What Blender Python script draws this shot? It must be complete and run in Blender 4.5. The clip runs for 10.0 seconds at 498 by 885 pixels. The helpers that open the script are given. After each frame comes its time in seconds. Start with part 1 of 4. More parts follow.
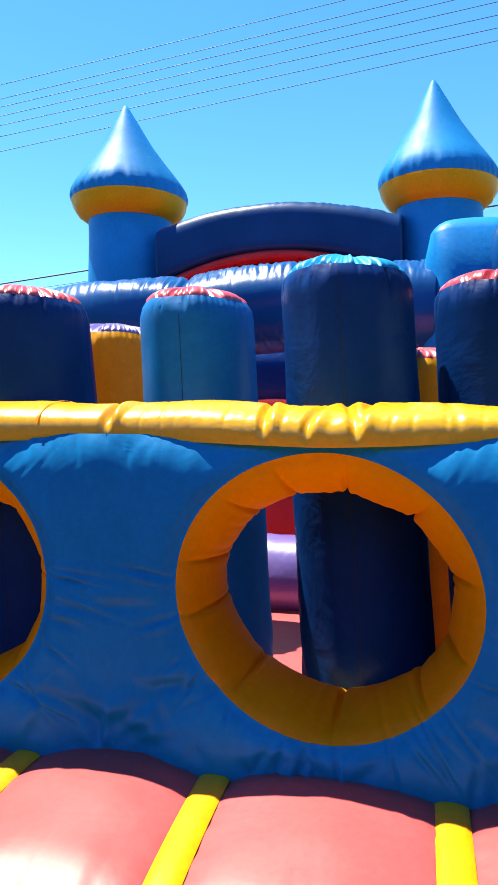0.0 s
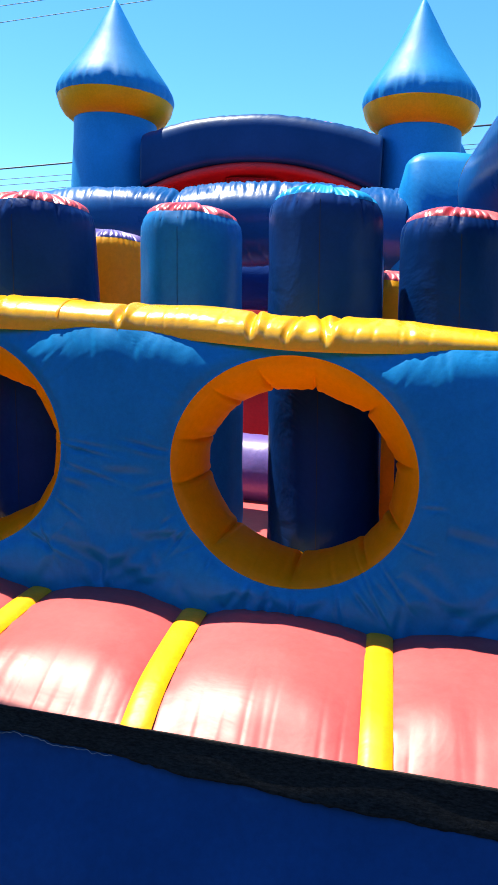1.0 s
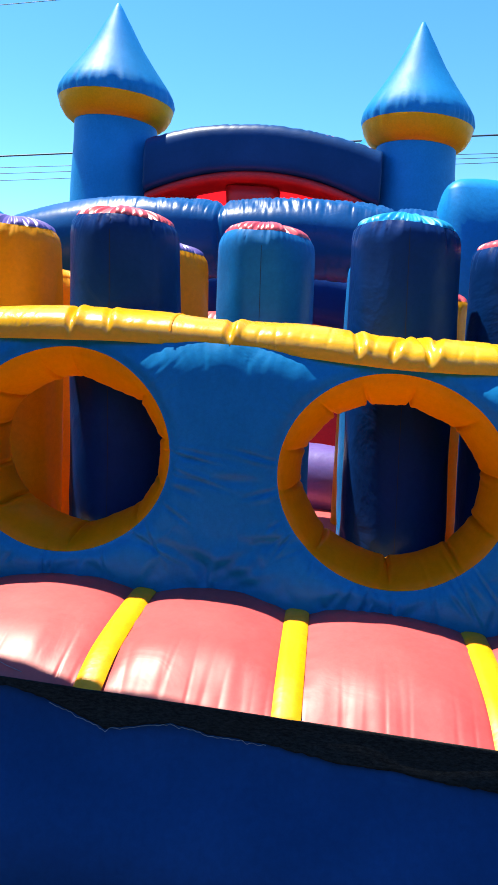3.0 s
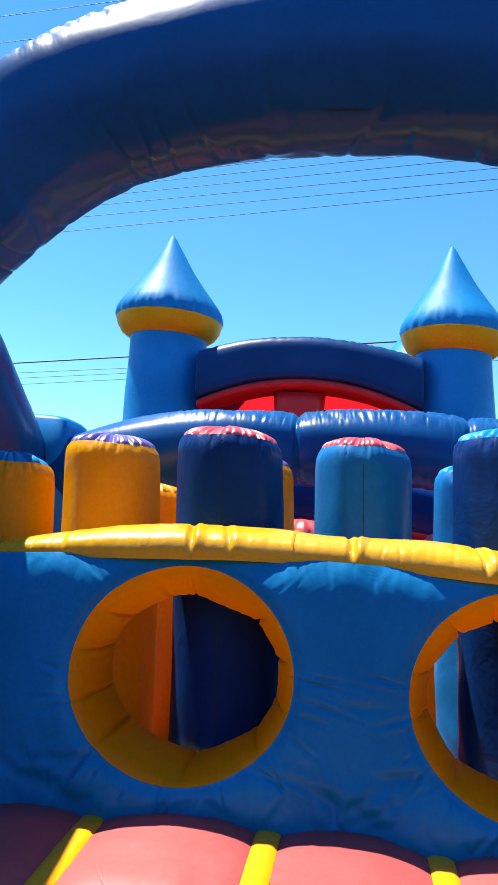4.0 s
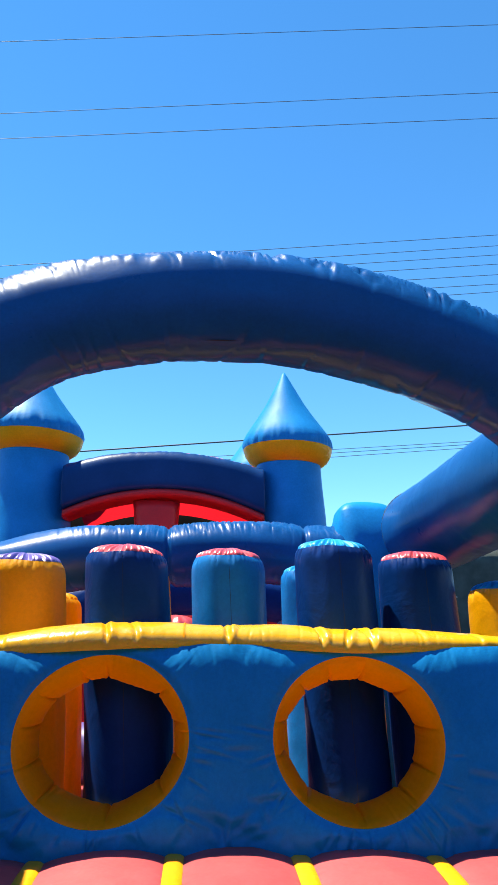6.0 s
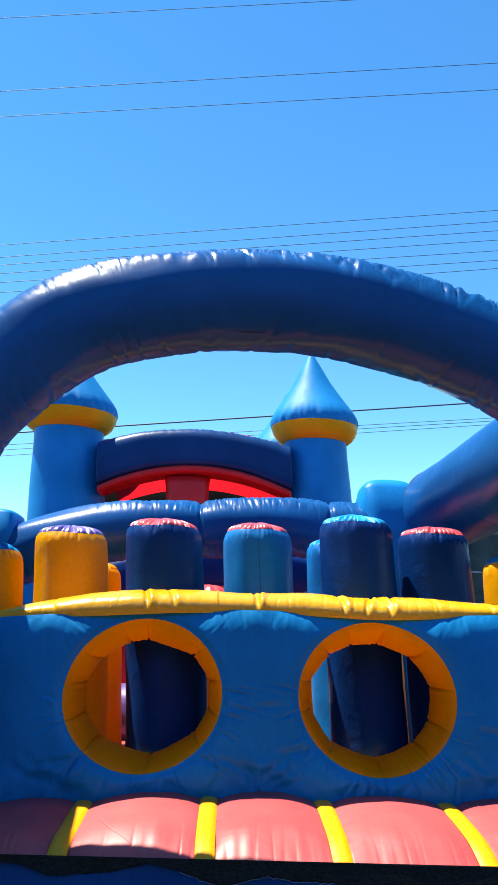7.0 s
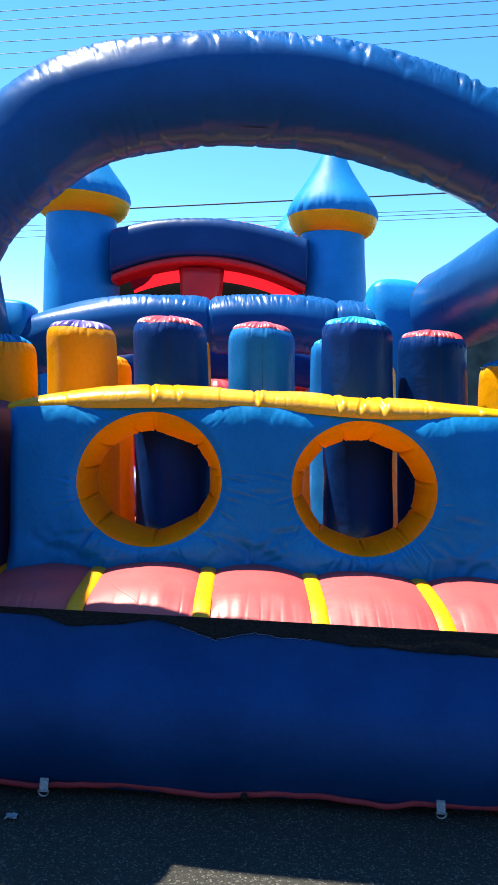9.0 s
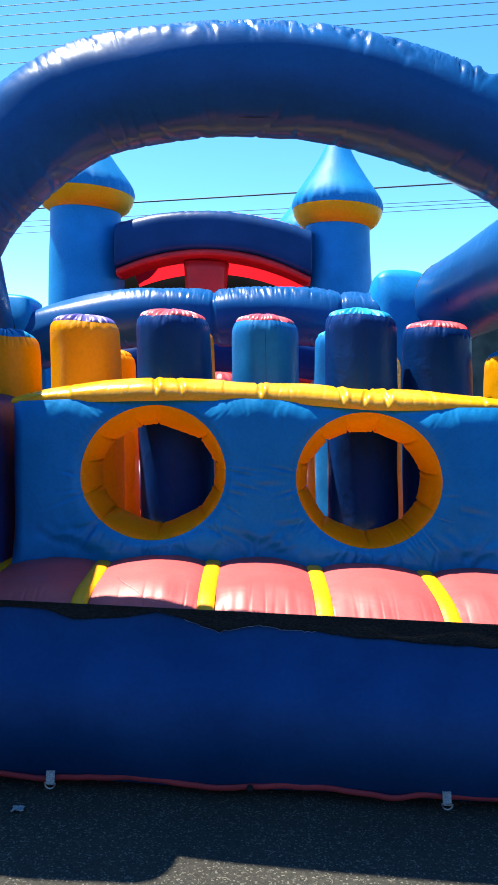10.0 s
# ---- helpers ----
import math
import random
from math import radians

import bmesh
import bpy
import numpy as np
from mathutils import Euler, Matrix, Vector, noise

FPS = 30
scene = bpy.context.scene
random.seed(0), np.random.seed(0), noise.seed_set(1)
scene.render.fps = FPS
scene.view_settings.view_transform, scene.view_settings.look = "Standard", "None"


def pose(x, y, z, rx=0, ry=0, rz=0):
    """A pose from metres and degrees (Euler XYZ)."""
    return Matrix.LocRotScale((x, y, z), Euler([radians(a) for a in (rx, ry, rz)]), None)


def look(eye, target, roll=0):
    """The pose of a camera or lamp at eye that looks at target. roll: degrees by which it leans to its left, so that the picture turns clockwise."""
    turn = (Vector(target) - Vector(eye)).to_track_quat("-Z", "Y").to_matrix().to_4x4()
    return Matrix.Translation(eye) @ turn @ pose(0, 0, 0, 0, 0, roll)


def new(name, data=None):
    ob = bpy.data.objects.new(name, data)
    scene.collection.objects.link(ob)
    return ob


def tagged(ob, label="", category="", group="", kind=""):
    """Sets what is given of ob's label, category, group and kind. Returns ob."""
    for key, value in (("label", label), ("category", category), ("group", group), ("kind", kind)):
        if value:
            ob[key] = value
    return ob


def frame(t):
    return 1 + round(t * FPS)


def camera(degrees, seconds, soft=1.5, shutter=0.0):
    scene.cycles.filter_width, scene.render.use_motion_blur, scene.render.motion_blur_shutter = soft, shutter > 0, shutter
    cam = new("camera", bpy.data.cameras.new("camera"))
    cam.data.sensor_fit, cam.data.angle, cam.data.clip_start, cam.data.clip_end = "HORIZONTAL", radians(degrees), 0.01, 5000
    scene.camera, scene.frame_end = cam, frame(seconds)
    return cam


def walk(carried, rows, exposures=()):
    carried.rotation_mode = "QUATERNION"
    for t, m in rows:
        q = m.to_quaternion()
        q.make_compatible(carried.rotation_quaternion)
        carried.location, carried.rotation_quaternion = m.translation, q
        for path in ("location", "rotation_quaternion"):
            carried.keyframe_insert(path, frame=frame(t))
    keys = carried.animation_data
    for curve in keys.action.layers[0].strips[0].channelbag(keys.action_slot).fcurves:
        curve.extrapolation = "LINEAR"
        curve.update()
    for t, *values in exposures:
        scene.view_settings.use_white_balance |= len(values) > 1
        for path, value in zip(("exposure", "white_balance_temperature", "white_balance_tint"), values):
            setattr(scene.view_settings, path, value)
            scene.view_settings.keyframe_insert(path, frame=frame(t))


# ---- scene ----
cam = camera(36.0, 10.0, soft=0.65)
PATH = [
    (0, (0.727, -1.42, 1.49), (0.241, 0.52, 1.492), -1.5),
    (0.5, (0.731, -1.598, 1.468), (0.288, 0.349, 1.353), 1.6),
    (1, (0.758, -1.778, 1.463), (0.367, 0.17, 1.236), 1.9),
    (1.5, (0.655, -2.029, 1.413), (0.426, -0.077, 1.039), 2.0),
    (2, (0.604, -2.115, 1.409), (0.393, -0.201, 0.869), 2.4),
    (2.2, (0.588, -2.149, 1.426), (0.377, -0.239, 0.872), 3.0),
    (3.3, (0.239, -1.907, 1.511), (-0.034, 0.07, 1.382), 3.2),
    (3.5, (0.196, -1.886, 1.529), (-0.122, 0.086, 1.419), 2.6),
    (4, (0.02, -2.018, 1.558), (-0.286, -0.059, 1.823), 2.7),
    (4.5, (-0.108, -2.171, 1.532), (-0.349, -0.205, 1.808), 2.2),
    (5, (-0.049, -2.388, 1.513), (-0.26, -0.418, 1.783), 3.8),
    (5.5, (-0.018, -2.595, 1.506), (-0.149, -0.618, 1.777), 2.7),
    (6, (-0.096, -2.887, 1.512), (0.015, -0.958, 2.025), -1.1),
    (6.2, (-0.138, -2.976, 1.502), (-0.013, -1.06, 2.063), -3.1),
    (7.5, (-0.058, -3.16, 1.481), (-0.063, -1.172, 1.696), 1.0),
    (8, (0.005, -3.187, 1.508), (-0.007, -1.188, 1.449), 0.9),
    (8.5, (-0.014, -3.234, 1.536), (-0.019, -1.236, 1.446), 1.0),
    (9, (-0.026, -3.259, 1.525), (-0.038, -1.261, 1.429), 1.1),
    (9.5, (-0.021, -3.253, 1.529), (-0.058, -1.257, 1.419), 0.8),
    (10, (-0.006, -3.251, 1.52), (-0.039, -1.255, 1.407), 0.6),
]
walk(cam, [(t, look(eye, target, roll)) for t, eye, target, roll in PATH], [(0.0, 1.4, 7000, 2), (1.0, 1.36, 7000, 2), (2.0, 1.62, 7000, 2), (3.3, 1.28, 7000, 2), (4.5, 1.28, 7000, 2), (6.5, 1.22, 7000, 2), (8.2, 1.54, 7000, 2), (10.0, 1.56, 7000, 2)])

# ---- light ----
SUN_WAY = Vector((-0.37, 0.145, 1.0)).normalized()
world = bpy.data.worlds.new("world")
scene.world = world
world.use_nodes = True
wt = world.node_tree
sky = wt.nodes.new("ShaderNodeTexSky")
sky.sky_type = "NISHITA"
sky.sun_disc = False
sky.sun_elevation = math.asin(SUN_WAY.z)
sky.sun_rotation = math.atan2(SUN_WAY.x, SUN_WAY.y)
sky.altitude = 2600
sky.air_density, sky.dust_density, sky.ozone_density = 1.0, 0.0, 3.0
wt.nodes["Background"].inputs["Strength"].default_value = 0.15
deep = wt.nodes.new("ShaderNodeHueSaturation")
deep.inputs["Saturation"].default_value = 1.26
wt.links.new(sky.outputs[0], deep.inputs["Color"])
wt.links.new(deep.outputs[0], wt.nodes["Background"].inputs["Color"])
sun = new("sun", bpy.data.lights.new("sun", "SUN"))
sun.data.energy, sun.data.angle, sun.data.color = 4.9, radians(0.53), (1.0, 0.95, 0.87)
sun.matrix_world = look(SUN_WAY * 40, (0, 0, 0))


# ---- materials ----
def material(name):
    m = bpy.data.materials.new(name)
    m.use_nodes = True
    t = m.node_tree
    return m, t, t.nodes["Principled BSDF"]


def noise_node(t, scale, detail=4.0, rough=0.55, stretch=None):
    co = t.nodes.new("ShaderNodeTexCoord")
    n = t.nodes.new("ShaderNodeTexNoise")
    n.inputs["Scale"].default_value, n.inputs["Detail"].default_value, n.inputs["Roughness"].default_value = scale, detail, rough
    if stretch:
        mp = t.nodes.new("ShaderNodeMapping")
        mp.inputs["Scale"].default_value = stretch
        t.links.new(co.outputs["Object"], mp.inputs[0])
        t.links.new(mp.outputs[0], n.inputs["Vector"])
    else:
        t.links.new(co.outputs["Object"], n.inputs["Vector"])
    return n


def mix_colour(t, fac, a, b):
    r = t.nodes.new("ShaderNodeValToRGB")
    r.color_ramp.elements[0].position, r.color_ramp.elements[1].position = 0.35, 0.68
    r.color_ramp.elements[0].color, r.color_ramp.elements[1].color = (*a, 1), (*b, 1)
    t.links.new(fac, r.inputs[0])
    return r.outputs[0]


def vinyl(name, colour, fade=1.18, rough=0.41, wrinkle=0.14, thin=0.0, gloss=0.38):
    """Coated PVC cloth: a weave too fine to see, soft creases, faded and dusty patches."""
    m, t, b = material(name)
    dark = tuple(c * 0.86 for c in colour)
    light = tuple(min(1.0, c * fade + 0.006) for c in colour)
    n1 = noise_node(t, 1.7, 5.0, 0.6)
    grime = t.nodes.new("ShaderNodeMix")
    grime.data_type, grime.blend_type = "RGBA", "MULTIPLY"
    grime.inputs["Factor"].default_value = 1.0
    t.links.new(mix_colour(t, n1.outputs[0], dark, light), grime.inputs["A"])
    speck = noise_node(t, 55.0, 8.0, 0.8)
    t.links.new(mix_colour(t, speck.outputs[0], (0.87, 0.87, 0.88), (1.10, 1.10, 1.09)), grime.inputs["B"])
    t.links.new(grime.outputs["Result"], b.inputs["Base Color"])
    n2 = noise_node(t, 6.0, 5.0, 0.65)
    mr = t.nodes.new("ShaderNodeMapRange")
    mr.inputs["To Min"].default_value, mr.inputs["To Max"].default_value = rough - 0.07, rough + 0.12
    t.links.new(n2.outputs[0], mr.inputs[0])
    t.links.new(mr.outputs[0], b.inputs["Roughness"])
    b.inputs["Specular IOR Level"].default_value = gloss
    n3 = noise_node(t, 4.0, 4.0, 0.55, (1.0, 1.0, 0.8))
    n3.inputs["Distortion"].default_value = 1.2
    n4 = noise_node(t, 90.0, 2.0, 0.5)
    n5 = noise_node(t, 13.0, 3.0, 0.5, (1.0, 1.0, 0.45))
    n5.inputs["Distortion"].default_value = 0.6
    fine = t.nodes.new("ShaderNodeMath")
    fine.operation = "MULTIPLY_ADD"
    fine.inputs[1].default_value = 0.07
    t.links.new(n5.outputs[0], fine.inputs[0])
    t.links.new(n3.outputs[0], fine.inputs[2])
    add = t.nodes.new("ShaderNodeMath")
    add.operation = "MULTIPLY_ADD"
    add.inputs[1].default_value = 0.022
    t.links.new(n4.outputs[0], add.inputs[0])
    t.links.new(fine.outputs[0], add.inputs[2])
    bump = t.nodes.new("ShaderNodeBump")
    bump.inputs["Strength"].default_value, bump.inputs["Distance"].default_value = wrinkle, 0.05
    t.links.new(add.outputs[0], bump.inputs["Height"])
    t.links.new(bump.outputs[0], b.inputs["Normal"])
    if thin:
        tr = t.nodes.new("ShaderNodeBsdfTranslucent")
        tr.inputs[0].default_value = (*colour, 1)
        mx = t.nodes.new("ShaderNodeMixShader")
        mx.inputs[0].default_value = thin
        t.links.new(b.outputs[0], mx.inputs[1])
        t.links.new(tr.outputs[0], mx.inputs[2])
        t.links.new(mx.outputs[0], t.nodes["Material Output"].inputs["Surface"])
    return m


NAVY = vinyl("navy_vinyl", (0.0003, 0.026, 0.145), 1.25, 0.36, 0.20, gloss=0.10)
ROYAL = vinyl("royal_vinyl", (0.0003, 0.070, 0.245), rough=0.28, wrinkle=0.06, gloss=0.22)
DEEP = vinyl("deep_blue_vinyl", (0.0004, 0.045, 0.170), gloss=0.09)
GATE = vinyl("gate_blue_vinyl", (0.0003, 0.038, 0.150), rough=0.36, wrinkle=0.06, gloss=0.16)
BLUE = vinyl("blue_vinyl", (0.001, 0.208, 0.53), wrinkle=0.10, gloss=0.14)
SKYBLUE = vinyl("sky_blue_vinyl", (0.004, 0.25, 0.56), wrinkle=0.05, gloss=0.2)
CONE = vinyl("cone_blue_vinyl", (0.002, 0.205, 0.50), rough=0.50, wrinkle=0.05, gloss=0.16)
TEAL = vinyl("steel_blue_vinyl", (0.002, 0.150, 0.44), gloss=0.22)

YELLOW = vinyl("yellow_vinyl", (0.99, 0.42, 0.0004), 1.04, thin=0.30, gloss=0.3)
BAND = vinyl("thin_yellow_vinyl", (1.0, 0.43, 0.0004), 1.04, thin=0.12, gloss=0.25)
GOLD = vinyl("golden_vinyl", (1.0, 0.50, 0.007), 1.04, 0.23, 0.16, thin=0.20, gloss=1.0)
ORANGE = vinyl("orange_vinyl", (1.0, 0.43, 0.0004), 1.04, thin=0.45, gloss=0.25)
LEMON = vinyl("lemon_vinyl", (0.98, 0.37, 0.002), 1.04, 0.40, 0.12, gloss=0.4)
CORAL = vinyl("faded_red_vinyl", (0.52, 0.072, 0.076), 1.15, 0.46, 0.05, gloss=0.55)
HEM = vinyl("dull_red_webbing", (0.33, 0.035, 0.045), 1.25, 0.6, 0.4, gloss=0.2)
RED = vinyl("red_vinyl", (0.55, 0.012, 0.018))
REDTHIN = vinyl("thin_red_vinyl", (0.75, 0.01, 0.02), 1.1, 0.4, 0.3, 0.55)
PURPLE = vinyl("purple_vinyl", (0.13, 0.085, 0.32), 1.3, 0.32, gloss=0.8)
PINKCAP = vinyl("pink_red_vinyl", (0.62, 0.065, 0.085), 1.15, 0.32, gloss=0.8)
DARKNET = vinyl("black_netting", (0.004, 0.0035, 0.004), 1.2, 0.9, gloss=0.05)
SEAM = vinyl("seam_tape", (0.01, 0.015, 0.03), 1.2, 0.6)
STRAP, sp_tree, sp_b = material("black_webbing")
sp_tree.links.new(mix_colour(sp_tree, noise_node(sp_tree, 130, 5, 0.75, (0.6, 1.0, 2.0)).outputs[0], (0.006, 0.006, 0.0063), (0.032, 0.0315, 0.0315)), sp_b.inputs["Base Color"])
sp_b.inputs["Roughness"].default_value, sp_b.inputs["Specular IOR Level"].default_value = 0.9, 0.1
sp_bump = sp_tree.nodes.new("ShaderNodeBump")
sp_bump.inputs["Strength"].default_value, sp_bump.inputs["Distance"].default_value = 0.7, 0.004
sp_tree.links.new(noise_node(sp_tree, 160, 4, 0.7).outputs[0], sp_bump.inputs["Height"])
sp_tree.links.new(sp_bump.outputs[0], sp_b.inputs["Normal"])
STEEL, st_tree, st_b = material("galvanised_steel")
st_b.inputs["Base Color"].default_value, st_b.inputs["Metallic"].default_value, st_b.inputs["Roughness"].default_value = (0.62, 0.63, 0.64, 1), 1.0, 0.35
st_tree.links.new(mix_colour(st_tree, noise_node(st_tree, 60, 4).outputs[0], (0.4, 0.41, 0.42), (0.7, 0.7, 0.71)), st_b.inputs["Base Color"])
WEB, wb_tree, wb_b = material("grey_webbing")
wb_tree.links.new(mix_colour(wb_tree, noise_node(wb_tree, 140, 3).outputs[0], (0.20, 0.21, 0.23), (0.42, 0.43, 0.45)), wb_b.inputs["Base Color"])
wb_b.inputs["Roughness"].default_value = 0.8
ASPHALT, as_tree, as_b = material("asphalt")
a1 = noise_node(as_tree, 75.0, 6.0, 0.8)
a2 = noise_node(as_tree, 1.3, 5.0, 0.6)
mixa = as_tree.nodes.new("ShaderNodeMix")
mixa.data_type, mixa.blend_type = "RGBA", "MULTIPLY"
mixa.inputs["Factor"].default_value = 0.7
av = as_tree.nodes.new("ShaderNodeTexVoronoi")
av.inputs["Scale"].default_value = 170
avc = as_tree.nodes.new("ShaderNodeTexCoord")
as_tree.links.new(avc.outputs["Object"], av.inputs["Vector"])
sep = as_tree.nodes.new("ShaderNodeSeparateColor")
as_tree.links.new(av.outputs["Color"], sep.inputs[0])
grit = as_tree.nodes.new("ShaderNodeMapRange")
grit.inputs["From Min"].default_value, grit.inputs["From Max"].default_value = 0.82, 1.04
as_tree.links.new(sep.outputs[0], grit.inputs[0])
grains = as_tree.nodes.new("ShaderNodeMix")
grains.data_type = "RGBA"
as_tree.links.new(grit.outputs[0], grains.inputs["Factor"])
as_tree.links.new(mix_colour(as_tree, a1.outputs[0], (0.008, 0.0073, 0.006), (0.052, 0.047, 0.040)), grains.inputs["A"])
grains.inputs["B"].default_value = (0.20, 0.185, 0.16, 1)
as_tree.links.new(grains.outputs["Result"], mixa.inputs["A"])
as_tree.links.new(mix_colour(as_tree, a2.outputs[0], (0.50, 0.50, 0.50), (0.95, 0.95, 0.93)), mixa.inputs["B"])
as_tree.links.new(mixa.outputs["Result"], as_b.inputs["Base Color"])
as_b.inputs["Roughness"].default_value = 0.9
abump = as_tree.nodes.new("ShaderNodeBump")
abump.inputs["Strength"].default_value, abump.inputs["Distance"].default_value = 0.8, 0.008
as_tree.links.new(a1.outputs[0], abump.inputs["Height"])
as_tree.links.new(abump.outputs[0], as_b.inputs["Normal"])
OUTER, ou_tree, ou_b = material("rendered_wall")
ou_tree.links.new(mix_colour(ou_tree, noise_node(ou_tree, 2.0, 6.0).outputs[0], (0.17, 0.145, 0.115), (0.24, 0.205, 0.165)), ou_b.inputs["Base Color"])
ou_b.inputs["Roughness"].default_value = 0.9
WIRE, wr_tree, wr_b = material("cable_sheath")
wr_b.inputs["Base Color"].default_value, wr_b.inputs["Roughness"].default_value = (0.04, 0.055, 0.08, 1), 0.6

# ---- shaping ----
SLOPE = -0.035  # the lot falls gently towards +x


def settle(bm):
    for v in bm.verts:
        v.co.z += SLOPE * v.co.x
    return bm


def part(name, bm, mat, parent=None, label="", smooth=True, mats=None):
    settle(bm)
    bmesh.ops.recalc_face_normals(bm, faces=bm.faces)
    me = bpy.data.meshes.new(name)
    for f in bm.faces:
        f.smooth = smooth
    bm.to_mesh(me)
    bm.free()
    for mm in mats or [mat]:
        me.materials.append(mm)
    ob = new(name, me)
    if parent is not None:
        ob.parent = parent
    if label:
        tagged(ob, label)
    return ob


def thing(name, label, category, group="", kind=""):
    ob = new(name)
    return tagged(ob, label, category, group, kind)


def sheet(f, nu, nv, close_u=False, close_v=False):
    """A surface from f(u, v), u and v from 0 to 1."""
    bm = bmesh.new()
    rows = []
    for i in range(nu + (0 if close_u else 1)):
        rows.append([bm.verts.new(f(i / nu, j / nv)) for j in range(nv + (0 if close_v else 1))])
    for i in range(nu):
        for j in range(nv):
            a, b = rows[i], rows[(i + 1) % len(rows)]
            k = (j + 1) % len(a)
            bm.faces.new((a[j], b[j], b[k], a[k]))
    return bm


def closed(bm):
    """Fills the open rims of a mesh."""
    rim = [e for e in bm.edges if e.is_boundary]
    bmesh.ops.holes_fill(bm, edges=rim)
    return bm


def lump(p, scale, size):
    return noise.noise(Vector(p) * scale) * size


def spline(points, t):
    """A smooth way through points; t from 0 to 1."""
    n = len(points) - 1
    s = min(max(t, 0.0), 1.0) * n
    i = min(int(s), n - 1)
    f = s - i
    p0, p1, p2, p3 = (Vector(points[min(max(k, 0), n)]) for k in (i - 1, i, i + 1, i + 2))
    return 0.5 * ((2 * p1) + (p2 - p0) * f + (2 * p0 - 5 * p1 + 4 * p2 - p3) * f * f + (3 * p1 - p0 - 3 * p2 + p3) * f * f * f)


def tube(points, radius, n_along=90, n_round=32, side=Vector((0, 1, 0)), wrinkle=0.0, crown=0.0, pinches=(), squash=1.0, ends=True):
    """An air tube along a smooth way. side: the direction that its ring's first axis keeps. wrinkle: puckers on its inner bend, crown: on its outer bend.
    pinches: places along it, 0 to 1, where a seam draws it in."""
    def ring(u, v):
        p, q = spline(points, u), spline(points, min(u + 0.004, 1.0)) - spline(points, max(u - 0.004, 0.0))
        q.normalize()
        a = (side - q * side.dot(q)).normalized()
        b = q.cross(a)
        if b.z < 0:
            b = -b
        r = radius(u) if callable(radius) else radius
        w = 2 * math.pi * v
        s, c = math.sin(w), math.cos(w)
        for at in pinches:
            r *= 1 - 0.09 * math.exp(-((u - at) / 0.006) ** 2) - 0.05 * math.exp(-((u - at) / 0.03) ** 2)
        fold = 0.0
        if s > 0.3 and crown:
            reach = 0.35 + 0.45 * abs(noise.noise(Vector((u * 33, 6, p.y)))) * 2
            lie = u + 0.022 * c * (1 + noise.noise(Vector((u * 14, 2, p.y))))
            crease = max(0.0, 1 - 6 * abs(noise.noise(Vector((lie * 46, c * 1.5, p.y))))) + 0.7 * max(0.0, 1 - 5 * abs(noise.noise(Vector((lie * 105, c * 2.5 + 3, p.y)))))
            fold -= crown * 2.2 * max(0.0, 1 - abs(s - 0.97) / reach) * crease * (0.12 + 0.88 * min(max((u - 0.25) / 0.25, 0.0), 1.0))
        if s < -0.45:
            lie = u + 0.02 * c * noise.noise(Vector((u * 20, 9, p.y)))
            crease = max(0.0, 1 - 6 * abs(noise.noise(Vector((lie * 36, c * 0.8 + 20, p.y)))))
            fold -= wrinkle * 2.2 * min(1.0, (-s - 0.45) * 2.5) * crease * (0.4 + 1.2 * abs(noise.noise(Vector((u * 11, 31, p.y)))))
        r += fold + lump((p.x + c, p.y + s, p.z), 2.2, 0.010)
        return p + a * (c * r * squash) + b * (s * r)
    bm = sheet(ring, n_along, n_round, False, True)
    return closed(bm) if ends else bm


def lathe(profile, at, n=40, pucker=None):
    """A turned form; profile: (radius, height). pucker(height fraction, turn) gives a change of the radius."""
    k = len(profile) - 1
    def f(u, v):
        r, z = profile[round(u * k)]
        if pucker:
            r += pucker(u, v) * min(1.0, r / 0.05)
        return Vector((at[0] + r * math.cos(2 * math.pi * v), at[1] + r * math.sin(2 * math.pi * v), at[2] + z))
    return sheet(f, k, n, False, True)


def soft_box(lo, hi, bulge=0.03, n=8, edge=0.05):
    """A stitched air cell: a box with round edges and swollen faces."""
    bm = bmesh.new()
    bmesh.ops.create_cube(bm, size=2.0)
    bmesh.ops.subdivide_edges(bm, edges=bm.edges[:], cuts=n, use_grid_fill=True)
    lo, hi = Vector(lo), Vector(hi)
    mid, half = (lo + hi) / 2, (hi - lo) / 2
    for v in bm.verts:
        c = v.co.copy()
        out = [0.0, 0.0, 0.0]
        for k in range(3):
            i, j = [(1, 2), (0, 2), (0, 1)][k]
            if abs(abs(c[k]) - 1) < 1e-4:
                out[k] = math.copysign(bulge * (1 - c[i] ** 2) * (1 - c[j] ** 2), c[k])
        inner = Vector([max(half[k] - edge, 0.001) for k in range(3)])
        q = Vector([c[k] * half[k] for k in range(3)])
        core = Vector([min(max(q[k], -inner[k]), inner[k]) for k in range(3)])
        d = q - core
        if d.length > 1e-6:
            q = core + d.normalized() * min(edge, max(abs(d.x), abs(d.y), abs(d.z)))
        v.co = mid + q + Vector(out)
        v.co += Vector((lump(v.co, 3.1, 0.008), lump(v.co + Vector((5, 0, 0)), 3.1, 0.008), 0))
    return bm


# ---- ground ----
def build_ground():
    bm = sheet(lambda u, v: Vector(((u - 0.5) * 900, (v - 0.5) * 900, 0)), 2, 2)
    tagged(part("ground", bm, ASPHALT, smooth=False), "worn grey asphalt of a parking lot", "asphalt", kind="structure")


build_ground()


